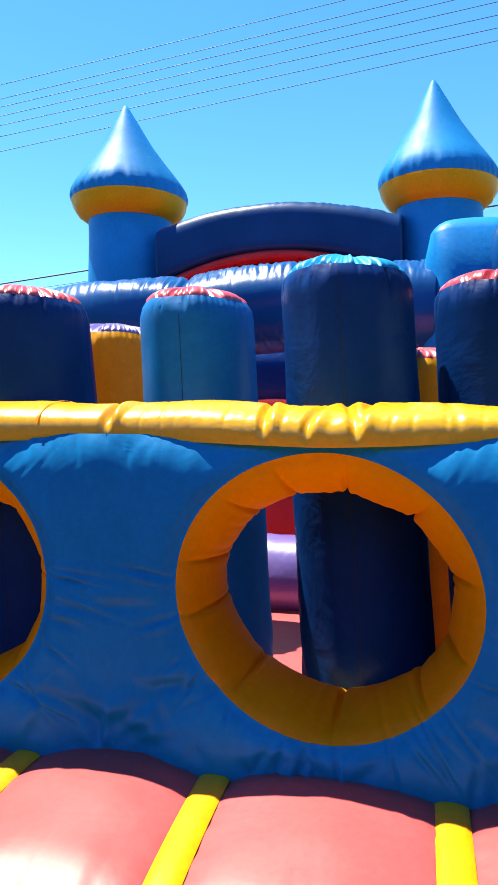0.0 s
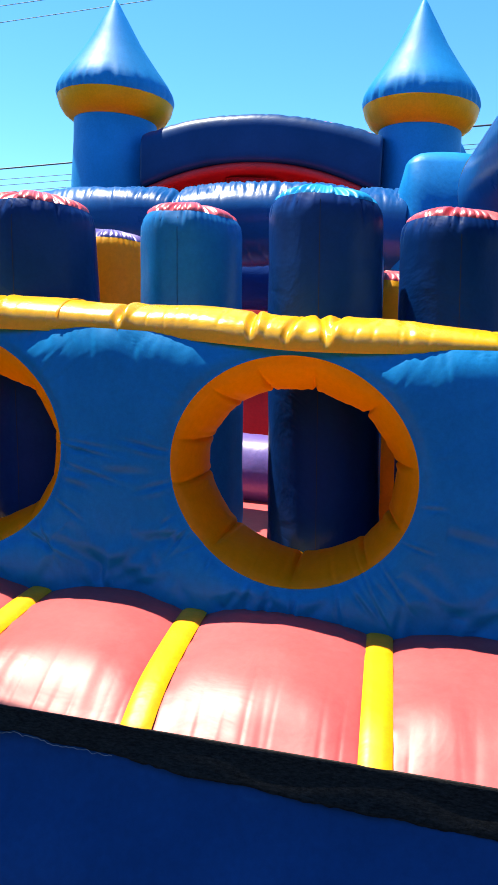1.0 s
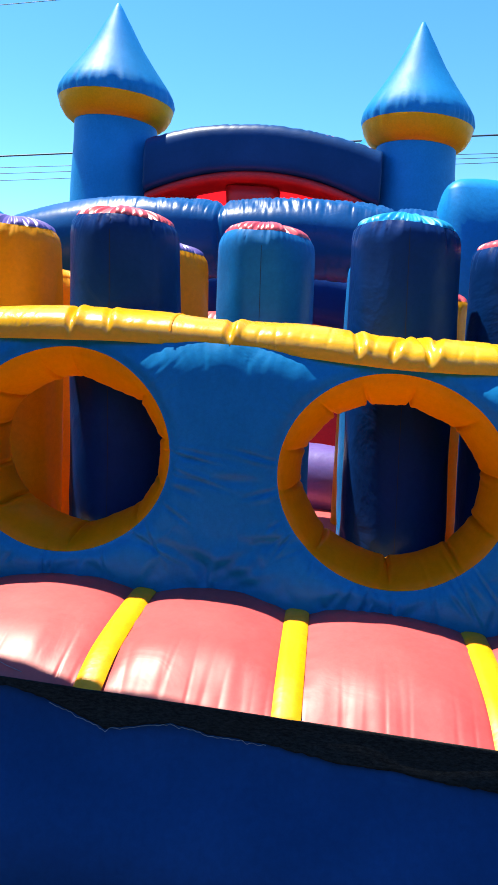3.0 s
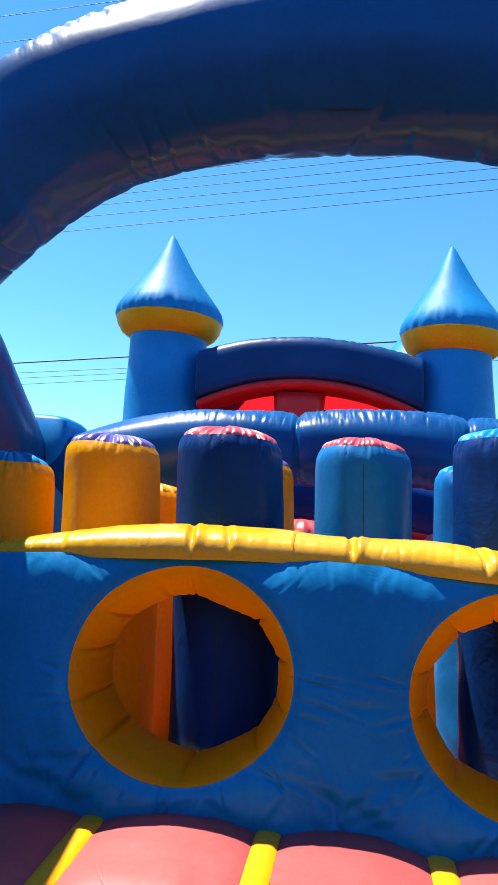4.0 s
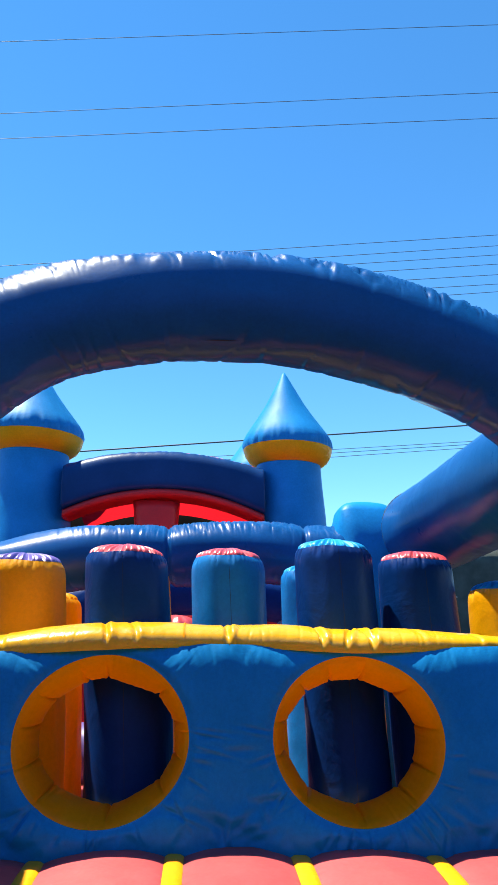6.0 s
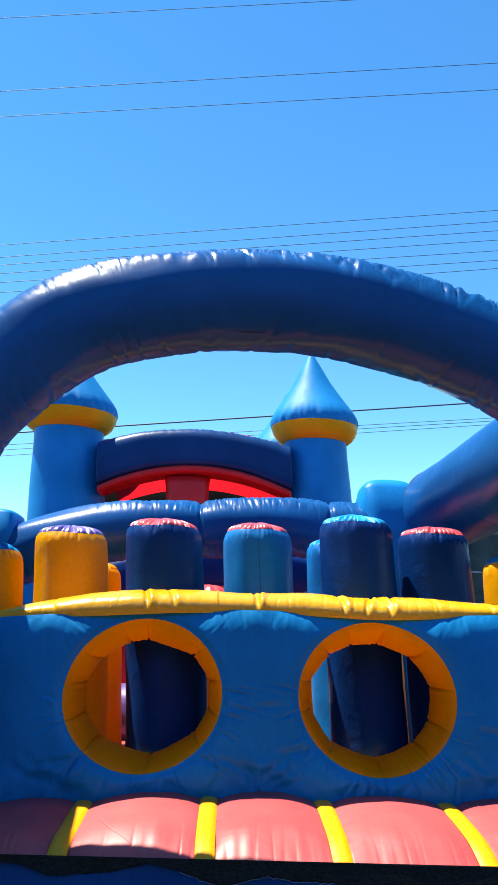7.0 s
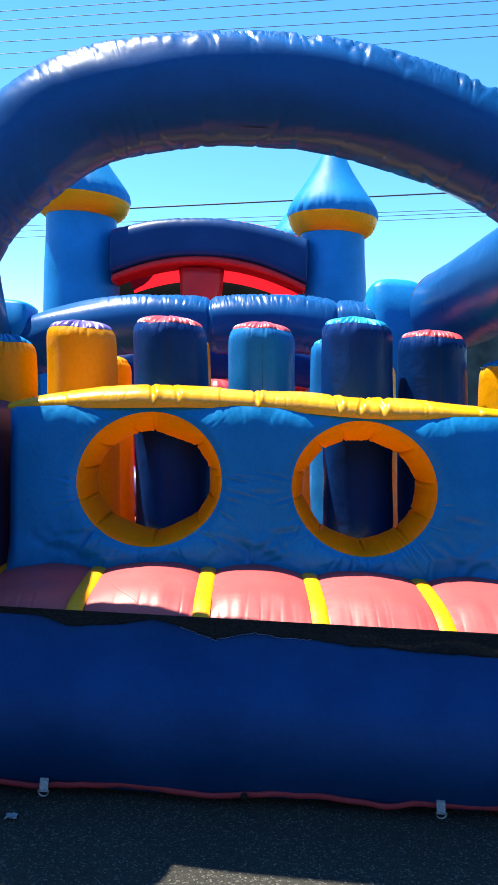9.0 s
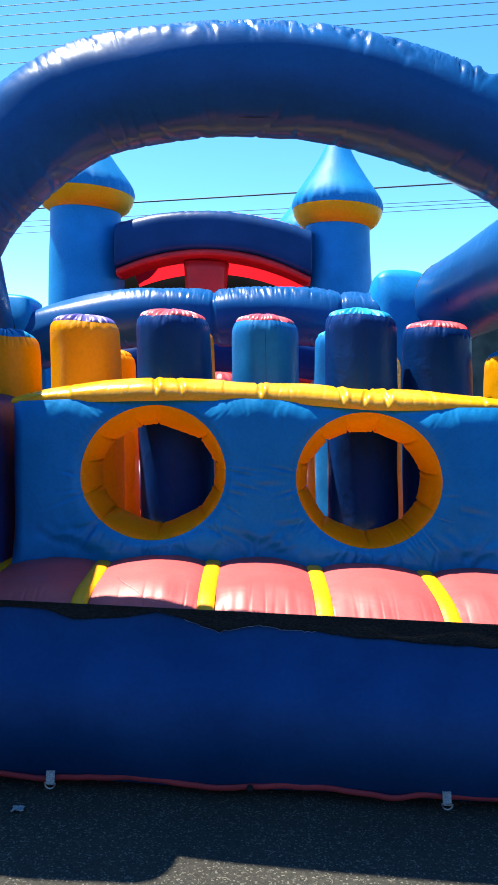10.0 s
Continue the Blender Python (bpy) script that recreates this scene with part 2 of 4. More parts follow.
def yard_wall():
    bm = bmesh.new()
    bmesh.ops.create_cube(bm, size=1.0)
    for v in bm.verts:
        v.co = Vector((v.co.x * 60, -13.0 + v.co.y * 0.3, 2.9 + v.co.z * 6.2))
    tagged(part("wall_south", bm, OUTER, smooth=False), "plain grey-brown rendered wall closing the lot", "wall", kind="structure")


yard_wall()

# ---- deck with its front bumper ----
DECK_BACK, DECK_FRONT, WALL_FRONT = 0.20, -0.315, -0.37
STRIPS = (-1.18, -0.712, -0.217, 0.242, 0.735, 1.22)
deck = thing("inflatable_deck", "faded red inflatable entry deck with yellow straps and navy front wall", "inflatable deck")


def deck_z(y):
    f = (y - DECK_FRONT) / (DECK_BACK - DECK_FRONT)
    return 0.715 + 0.052 * math.sin(min(max(f, 0.0), 1.0) * math.pi / 2)


def sag(x):
    """How far the course droops towards its low corner."""
    return 0.058 * max(0.0, (-x - 0.25) / 0.85) ** 1.3


def deck_sag(x, y):
    return sag(max(x, -1.2)) * min(max((y + 0.50) / 0.40, 0.0), 1.0)


def cushion(x0, x1):
    def f(u, v):
        x = x0 + (x1 - x0) * u
        y = DECK_FRONT - 0.03 + (0.38 - DECK_FRONT) * v
        e = 1 - (2 * u - 1) ** 2
        swell = 0.040 * max(e, 0.0) ** 0.6
        nose = min(1.0, (y - DECK_FRONT + 0.03) / 0.19)
        z = deck_z(y) + swell * (1 - 0.65 * (1 - nose) ** 2) - 0.036 * (1 - nose) ** 2.4
        z += lump((x, y, 0), 7.0, 0.004)
        front = max(0.0, 1 - abs(y - DECK_FRONT - 0.06) / 0.17)
        z += 0.008 * front * noise.noise(Vector((x * 10, y * 2.0, 1.0))) + 0.0035 * front * noise.noise(Vector((x * 27, y * 3.0, 7.0))) * (0.4 + abs(noise.noise(Vector((x * 3, 0, 2))))) + 0.004 * max(0.0, 1 - min(u, 1 - u) / 0.12) * noise.noise(Vector((x * 9, y * 30, 5.0)))
        gather = max(0.0, 1 - 6 * abs(noise.noise(Vector((x * 19, y * 1.5, 3.0))))) * (0.3 + 1.4 * abs(noise.noise(Vector((x * 5, 0, 8.0)))))
        z -= 0.004 * gather * math.exp(-max(0.0, y - DECK_FRONT) / 0.07)
        return Vector((x, y, z - deck_sag(x, y)))
    return sheet(f, 130, 64)


EDGES = (-1.56,) + STRIPS + (1.60,)
for i in range(len(EDGES) - 1):
    part("cushion", cushion(EDGES[i] + (0.022 if i else 0), EDGES[i + 1] - (0.022 if i < len(EDGES) - 2 else 0)), CORAL, deck, "sun-faded red swollen cushion")
for sx in STRIPS:
    def strip_face(u, v, sx=sx):
        y = DECK_FRONT - 0.032 + (0.38 - DECK_FRONT) * v
        nose = min(1.0, (y - DECK_FRONT + 0.032) / 0.19)
        crown = 0.009 * (1 - (2 * u - 1) ** 4)
        return Vector((sx - 0.034 + 0.068 * u - 0.05 * (y + 0.1) * (sx > 0) * 0.5, y, deck_z(y) - 0.036 * (1 - nose) ** 2.4 + crown + 0.012 - deck_sag(sx, y)))
    part("yellow_strap", sheet(strip_face, 6, 24), LEMON, deck, "bright yellow vinyl band")


def wall_y(z):
    """The front wall's face at a height: fullest above its middle, standing further out at the foot than at the deck."""
    f = min(max((z - 0.040) / 0.655, 0.0), 1.0)
    return WALL_FRONT - 0.045 + 0.070 * f - 0.150 * math.sin(math.pi * f) ** (2.2 if f > 0.5 else 1.0)


def bumper_face(u, v):
    x = -1.56 + 3.16 * u
    w = math.pi * v
    z = 0.040 + 0.655 * (0.5 - 0.5 * math.cos(w))
    y = wall_y(z) + (lump((x, 0, z), 2.0, 0.012) + lump((x, 3, z), 9.0, 0.002) + 0.005 * noise.noise(Vector((x * 6.5, 2.0, z * 1.1)))) * min(1.0, max(0.0, (0.69 - z) / 0.15))
    return Vector((x, y, z))


part("front_wall", sheet(bumper_face, 90, 26), DEEP, deck, "navy blue bulging vinyl front wall")


FLAP = ((-1.60, 0.03), (-0.84, 0.012), (-0.72, 0.046), (-0.51, 0.030), (-0.398, 0.004), (-0.275, 0.030), (-0.157, 0.067), (-0.008, 0.032), (0.163, 0.048), (0.367, 0.060), (0.592, 0.066), (0.83, 0.074), (1.7, 0.078))


def strap_low(x):
    """How far the torn flap hangs down."""
    low = float(np.interp(x, [p[0] for p in FLAP], [p[1] for p in FLAP]))
    return low + 0.006 * noise.noise(Vector((x * 6.0, 0, 0))) + 0.004 * noise.noise(Vector((x * 17.0, 2, 0))) + 0.003 * noise.noise(Vector((x * 60.0, 5, 0)))


def strap_face(u, v):
    x = -1.56 + 3.16 * u
    if v < 0.15:
        return Vector((x, DECK_FRONT - 0.012 - 0.020 * v / 0.15, 0.690 + 0.014 * v / 0.15))
    d = (v - 0.15) / 0.85
    z = 0.704 - d * (strap_low(x) + 0.012)
    y = min(wall_y(min(z, 0.69)) - 0.010, DECK_FRONT - 0.036 - 0.006 * d) - 0.004 * math.sin(x * 17 + d * 2) * d
    return Vector((x, y, z))


def thick(bm, d):
    bmesh.ops.recalc_face_normals(bm, faces=bm.faces)
    bmesh.ops.solidify(bm, geom=bm.faces[:], thickness=d)
    return bm


part("hook_tape_flap", thick(sheet(strap_face, 420, 13), 0.004), STRAP, deck, "black webbing flap with a frayed wavy edge")


def fray_way(u):
    """The pale thread that runs loose along the flap's torn edge."""
    p = strap_face(0.40 + 0.16 * u, 1.0)
    return p + Vector((0, -0.003 - 0.004 * abs(noise.noise(Vector((u * 30, 0, 0)))), -0.002 + 0.006 * noise.noise(Vector((u * 42, 3, 0)))))


def piping_way(u):
    x = -1.56 + 3.16 * u
    return Vector((x, WALL_FRONT - 0.066 + 0.006 * math.sin(x * 9), 0.060 + 0.016 * noise.noise(Vector((x * 3.1, 0, 0))) + 0.012 * noise.noise(Vector((x * 9, 4, 0)))))


def ribbon(way, size, n=80, k=8, flat=1.0):
    def f(u, v):
        w = 2 * math.pi * v
        return way(u) + Vector((0, math.cos(w) * size * flat, math.sin(w) * size))
    return sheet(f, n, k, False, True)


part("hem_piping", ribbon(piping_way, 0.012, 160, 8, 0.6), HEM, deck, "faded red hem along the wall's foot")


part("frayed_thread", ribbon(fray_way, 0.0006, 160, 5), WEB, deck, "pale thread coming loose from the flap's edge")


def anchor(x):
    tab = bmesh.new()
    bmesh.ops.create_cube(tab, size=1.0)
    for v in tab.verts:
        v.co = Vector((x + v.co.x * 0.032, WALL_FRONT - 0.085 + v.co.y * 0.006 - 0.012 * (v.co.z < 0), 0.066 + v.co.z * 0.046))
    t = part("anchor_tab", tab, WEB, deck, "grey webbing tab", smooth=False)
    def ring(u, v):
        a, w = 2 * math.pi * u, 2 * math.pi * v
        r = 0.020 + 0.003 * math.cos(w)
        zz = max(r * math.sin(a), -0.03) if math.sin(a) < 0 else r * math.sin(a) * 0.25
        return Vector((x + r * math.cos(a), WALL_FRONT - 0.100 + 0.0035 * math.sin(w), 0.036 + zz + 0.012))
    part("anchor_ring", sheet(ring, 24, 8, True, True), STEEL, t, "steel D-ring")


plug = lathe([(0.0, 0.0), (0.013, 0.0), (0.014, 0.010), (0.010, 0.016), (0.0, 0.016)], (0, 0, 0), 16)
bmesh.ops.rotate(plug, verts=plug.verts, cent=(0, 0, 0), matrix=Matrix.Rotation(radians(90), 3, "X"))
bmesh.ops.translate(plug, verts=plug.verts, vec=(-0.035, WALL_FRONT - 0.078, 0.060))
part("deflate_plug", plug, STRAP, deck, "small black rubber plug in the hem")
anchor(-0.785)
anchor(0.70)

# ---- crawl-through barrier ----
B_X0, B_X1, B_Z0, B_Z1, B_DEEP = -1.135, 1.20, 0.768, 1.520, 0.31
HOLES = ((-0.494, 1.178), (0.478, 1.177))
H_RX, H_RZ = 0.328, 0.305
barrier = thing("crawl_barrier", "blue inflatable barrier with two orange crawl holes and yellow top roll", "inflatable barrier")


def make_creases():
    """Short folds in the cloth: where each starts, the way it runs, its length, width and depth."""
    rnd = random.Random(5)
    out = []
    for hx, hz in HOLES:
        for k in range(52):
            a = rnd.uniform(0, 2 * math.pi)
            d = rnd.uniform(1.02, 1.12)
            p = (hx + H_RX * d * math.cos(a), hz + H_RZ * d * math.sin(a))
            turn = a + rnd.uniform(-0.35, 0.35)
            out.append((*p, math.cos(turn), math.sin(turn), rnd.uniform(0.03, 0.17), rnd.uniform(0.004, 0.008), rnd.uniform(0.003, 0.008) * (0.16 if math.sin(a) > 0.1 else 1.0)))
    for k in range(16):
        x = rnd.uniform(B_X0, B_X1)
        turn = math.pi / 2 + rnd.uniform(-0.9, 0.9)
        out.append((x, B_Z0 + rnd.uniform(0.0, 0.04), math.cos(turn), math.sin(turn), rnd.uniform(0.05, 0.16), rnd.uniform(0.008, 0.015), rnd.uniform(0.002, 0.006)))
    for k in range(56):
        x = rnd.uniform(B_X0, B_X1)
        turn = -math.pi / 2 + rnd.uniform(-0.5, 0.5)
        out.append((x, B_Z1, math.cos(turn), math.sin(turn), rnd.uniform(0.03, 0.10), rnd.uniform(0.006, 0.010), rnd.uniform(0.0008, 0.0022)))
    for x, z, tx, tz, long in ((-0.02, 1.13, 1.0, 0.05, 0.13), (-0.30, 0.93, 1.0, -0.1, 0.2), (0.07, 0.955, 1.0, 0.12, 0.2), (0.10, 0.94, 0.3, -1.0, 0.1), (-0.9, 0.93, 1.0, 0.1, 0.22), (-0.85, 0.9, 0.9, 0.4, 0.12), (0.9, 1.06, 1.0, -0.2, 0.12)):
        out.append((x, z, tx, tz, long, 0.015, 0.007))
    for px in (-0.03, -0.86, 0.93):
        for dx, dz, tx, tz, long in ((-0.14, 0.93, 0.86, -0.5, 0.13), (-0.09, 0.955, 0.75, -0.66, 0.12), (0.02, 0.86, 0.80, 0.60, 0.13), (0.05, 0.83, 0.88, 0.47, 0.15), (0.10, 0.82, 0.92, 0.38, 0.10), (-0.01, 0.80, 0.05, 1.0, 0.11)):
            out.append((px + dx + rnd.uniform(-0.015, 0.015), dz, tx, tz, long * 1.25, rnd.uniform(0.015, 0.022), rnd.uniform(0.0045, 0.0075)))
    return out


CREASES = make_creases()
# slack pockets of cloth along the barrier's foot: middle, half width, height, depth
POCKETS = ((-0.03, 0.825, 0.17, 0.105, 0.022), (-0.86, 0.815, 0.16, 0.10, 0.020), (0.93, 0.82, 0.15, 0.10, 0.018), (0.40, 0.80, 0.12, 0.07, 0.012), (-0.42, 0.80, 0.12, 0.075, 0.012))


def pocket(x, z):
    y = 0.0
    for px, pz, rx, rz, deep in POCKETS:
        d = math.hypot((x - px) / rx, (z - pz) / rz) + 0.38 * noise.noise(Vector((x * 7, 5, z * 7)))
        if d < 1.0:
            k = min(1.0, (1 - d) / 0.55)
            y += 1.05 * deep * k * k * (3 - 2 * k) - 0.010 * k * math.exp(-((x - px - 0.25 * (z - pz)) / 0.014) ** 2)
    return y


def over_hole(x):
    """1 above a hole, 0 between: there the cloth is drawn in under the roll."""
    return max(math.exp(-abs((x - hx) / 0.30) ** 2.6) for hx, hz in HOLES)


def face_bulge(x, z):
    ex = min((x - B_X0) / 0.06, (B_X1 - x) / 0.16)
    ez = (z - B_Z0) / 0.15 if z - B_Z0 < (B_Z1 - z) * 2 else (B_Z1 - z) / (0.10 + 0.07 * over_hole(x) + 0.03 * noise.noise(Vector((x * 14, 0, 0))))
    g = lambda e: 1 - max(0.0, 1 - max(e, 0.0)) ** 2.2
    full = 0.62 * (1 - over_hole(x)) if z > 1.3 else 0.0
    y = -0.062 * g(ex) * (full + (1 - full) * g(ez)) + 0.032
    for hx, hz in HOLES:
        d = math.hypot((x - hx) / H_RX, (z - hz) / H_RZ)
        if d < 1.7:
            y += 0.018 * math.exp(-((d - 1.0) / 0.07) ** 2)
    if z < B_Z0 + 0.16:
        y += pocket(x, z)
    for cx, cz, tx, tz, long, wide, deep in CREASES:
        dx, dz = x - cx, z - cz
        if abs(dx) > 0.26 or abs(dz) > 0.26:
            continue
        t, n = dx * tx + dz * tz, dz * tx - dx * tz
        if -0.02 < t < long * 1.3 and abs(n) < 4 * wide:
            f = max(0.0, 1 - abs(t / long - 0.35) / 0.95) ** 1.5
            y += 1.2 * deep * f * (math.exp(-(n / wide) ** 2) - 0.55 * math.exp(-((n - 1.9 * wide) / (1.2 * wide)) ** 2))
    y += lump((x, 0, z), 3.0, 0.012) * min(1.0, 0.08 + (B_Z1 - z) / 0.30) + lump((x * 1.3, 4, z * 0.6), 8.0, 0.0025)
    return y


def holed_face(front):
    """One face of the barrier: a fan of rings from each hole out to its half of the rectangle."""
    bm = bmesh.new()
    seams = {}
    split = (HOLES[0][0] + HOLES[1][0]) / 2
    for k, (hx, hz) in enumerate(HOLES):
        x0, x1 = (B_X0, split) if k == 0 else (split, B_X1)
        n, m = (520, 100) if front else (90, 14)
        rows = []
        for i in range(n):
            a = 2 * math.pi * i / n
            c, s = math.cos(a), math.sin(a)
            tx = ((x1 - hx) / c if c > 0 else (x0 - hx) / c) if abs(c) > 1e-9 else 1e9
            tz = ((B_Z1 - hz) / s if s > 0 else (B_Z0 - hz) / s) if abs(s) > 1e-9 else 1e9
            far = min(tx, tz)
            row = []
            for j in range(m + 1):
                f = (j / m) ** 1.15
                x, z = hx + (H_RX * c) * (1 - f) + far * c * f, hz + (H_RZ * s) * (1 - f) + far * s * f
                x, z = min(max(x, x0), x1), min(max(z, B_Z0), B_Z1)
                y = face_bulge(x, z)
                row.append(bm.verts.new((x, y if front else B_DEEP - y, z)))
            rows.append(row)
        for i in range(n):
            for j in range(m):
                bm.faces.new((rows[i][j], rows[(i + 1) % n][j], rows[(i + 1) % n][j + 1], rows[i][j + 1]))
    bmesh.ops.remove_doubles(bm, verts=bm.verts, dist=0.0006)
    return bm


def drooped(bm):
    """Sets the barrier back on the deck, its foot spread forward, and lets its ends hang."""
    for v in bm.verts:
        v.co.y += 0.195 - 0.062 * max(0.0, 1 - max(v.co.z - B_Z0, 0.0) / 0.20) ** 1.5
        v.co.z -= sag(v.co.x) + 0.016 * math.exp(-((v.co.x - 0.48) / 0.20) ** 2) * min(max((v.co.z - 1.485) / 0.03, 0.0), 1.0) - 0.012 * max(0.0, (v.co.x - 0.8) / 0.3) * min(max((v.co.z - 1.1) / 0.4, 0.0), 1.0)
    return bm


part("front_panel", drooped(holed_face(True)), BLUE, barrier, "mid-blue swollen vinyl panel, puckered round the holes")
part("back_panel", drooped(holed_face(False)), BLUE, barrier)


def side_panel(x, out):
    def f(u, v):
        z = B_Z0 + (B_Z1 - B_Z0) * v
        y = 0.032 + (B_DEEP - 0.064) * u
        return Vector((x + out * 0.03 * math.sin(math.pi * u) * math.sin(math.pi * v) ** 0.5, y, z))
    return sheet(f, 8, 12)


part("end_panel", drooped(side_panel(B_X0, -1)), YELLOW, barrier, "yellow end panel")
part("end_panel", drooped(side_panel(B_X1, 1)), YELLOW, barrier, "yellow end panel")


def hole_ring(hx, hz, turns, seed):
    """The lining of a hole: puffed gores with sharp creases between them."""
    edges = sorted(a / 360 for a in turns)
    gores = len(edges)
    def f(u, v):
        a = 2 * math.pi * u
        gaps = [(u - e) % 1.0 for e in edges]
        k = min(range(gores), key=lambda i: gaps[i])
        wide = (edges[(k + 1) % gores] - edges[k]) % 1.0
        g = gaps[k] / wide
        puff = 1 - abs(2 * g - 1) ** 2
        half = math.pi * wide
        chord = (0.838 - 0.020 * math.sin(a) - 0.105 * max(0.0, math.sin(a)) ** 1.5) * math.cos(half * 0.92) / math.cos(half * 0.92 * (2 * g - 1))
        s = math.sin(math.pi * v ** 1.1)
        r = 1 - max(s, 0.0) ** 0.55 * (1 - chord)
        r += 0.036 * s * math.exp(-(min(g, 1 - g) * wide / 0.0030) ** 2) - 0.006 * s * math.exp(-((min(g, 1 - g) * wide - 0.008) / 0.0045) ** 2)
        fold = 0.018 * s * noise.noise(Vector((u * 70, v * 2, seed))) * (1 - puff * 0.6)
        x0, z0 = hx + H_RX * math.cos(a), hz + H_RZ * math.sin(a)
        y0 = face_bulge(x0, z0)
        y = y0 + (B_DEEP - 2 * y0) * v - 0.020 * s * puff
        r += fold
        return Vector((hx + H_RX * r * math.cos(a), y, hz + H_RZ * r * math.sin(a)))
    return sheet(f, 840, 34, True, False)


part("hole_lining", drooped(hole_ring(*HOLES[0], (10, 38, 89, 108, 142, 168, 197, 223, 274, 318, 344), 1)), ORANGE, barrier, "orange-yellow gathered vinyl lining")
part("hole_lining", drooped(hole_ring(*HOLES[1], (8, 44, 81, 110, 135, 168, 192, 229, 272, 311.5, 336), 4)), ORANGE, barrier, "orange-yellow gathered vinyl lining")


def top_roll(u, v):
    x = B_X0 - 0.004 + (B_X1 - B_X0 + 0.008) * u
    w = math.pi * (v * 1.14 - 0.07)
    h = 0.079 * min(0.30 + 0.70 * min(1.0, u / 0.17) ** 0.7, 0.26 + 0.74 * min(1.0, (1 - u) / 0.24) ** 0.8)
    h *= 1 + 0.06 * math.exp(-((u - 0.265) / 0.06) ** 2) - 0.12 * math.exp(-((u - 0.46) / 0.07) ** 2)
    y = B_DEEP / 2 - (B_DEEP / 2 - 0.002 + 0.014 * over_hole(x)) * math.cos(w)
    z = B_Z1 + 0.006 * h / 0.078 + h * math.copysign(abs(math.sin(w)) ** 0.8, math.sin(w))
    dent = 0.0
    for at, amp, tilt in ((0.10, 0.2, 0.01), (0.268, 0.9, 0.012), (0.311, 0.5, 0.018), (0.474, 0.8, 0.008), (0.487, 0.5, -0.010), (0.632, 0.9, 0.006), (0.698, 0.7, -0.020), (0.708, 0.9, 0.014), (0.734, 0.5, -0.008), (0.80, 0.2, 0.012), (0.90, 0.3, 0.01)):
        d = (u - at - tilt * math.cos(w)) / 0.0034
        dent += amp * 0.026 * (-max(0.0, 1 - abs(d) / 1.8) + 0.40 * max(0.0, 1 - abs(d - 2.8) / 2.8))
    small = max(0.0, 1 - 7 * abs(noise.noise(Vector((u * 38 + 0.5 * math.cos(w), math.cos(w) * 0.8, 11.0)))))
    dent -= 0.0036 * small * (0.3 + abs(noise.noise(Vector((u * 7, 0, 3)))) * 1.6)
    dent *= max(0.0, math.sin(w)) ** 0.5 * (0.32 + 0.9 * max(0.0, math.cos(w)) ** 0.7)
    y -= dent * math.cos(w)
    z += dent * math.sin(w)
    z += lump((x, y, 2.0), 6.0, 0.004)
    return Vector((x, y, z))


part("top_roll", drooped(sheet(top_roll, 640, 22)), GOLD, barrier, "shiny yellow vinyl roll with puckers")


def roll_seam(u, v):
    w = math.pi * (0.05 + 0.85 * v)
    p = top_roll(0.405 + 0.003 * u, 0.1 + 0.75 * v)
    return p + Vector((0, -0.002 * math.cos(w), 0.0025))


part("roll_seam", drooped(sheet(roll_seam, 2, 16)), ORANGE, barrier)


# ---- upright bumper pillars ----
def gathers(a, seed):
    """Uneven sharp creases round a gathered seam, 0 to 1."""
    n = 1 - 6.5 * abs(noise.noise(Vector((math.cos(a) * 2.7, math.sin(a) * 2.7, seed))))
    m = 1 - 7.0 * abs(noise.noise(Vector((math.cos(a) * 6.0, math.sin(a) * 6.0, seed + 9.0))))
    return max(0.0, n) + 0.6 * max(0.0, m)


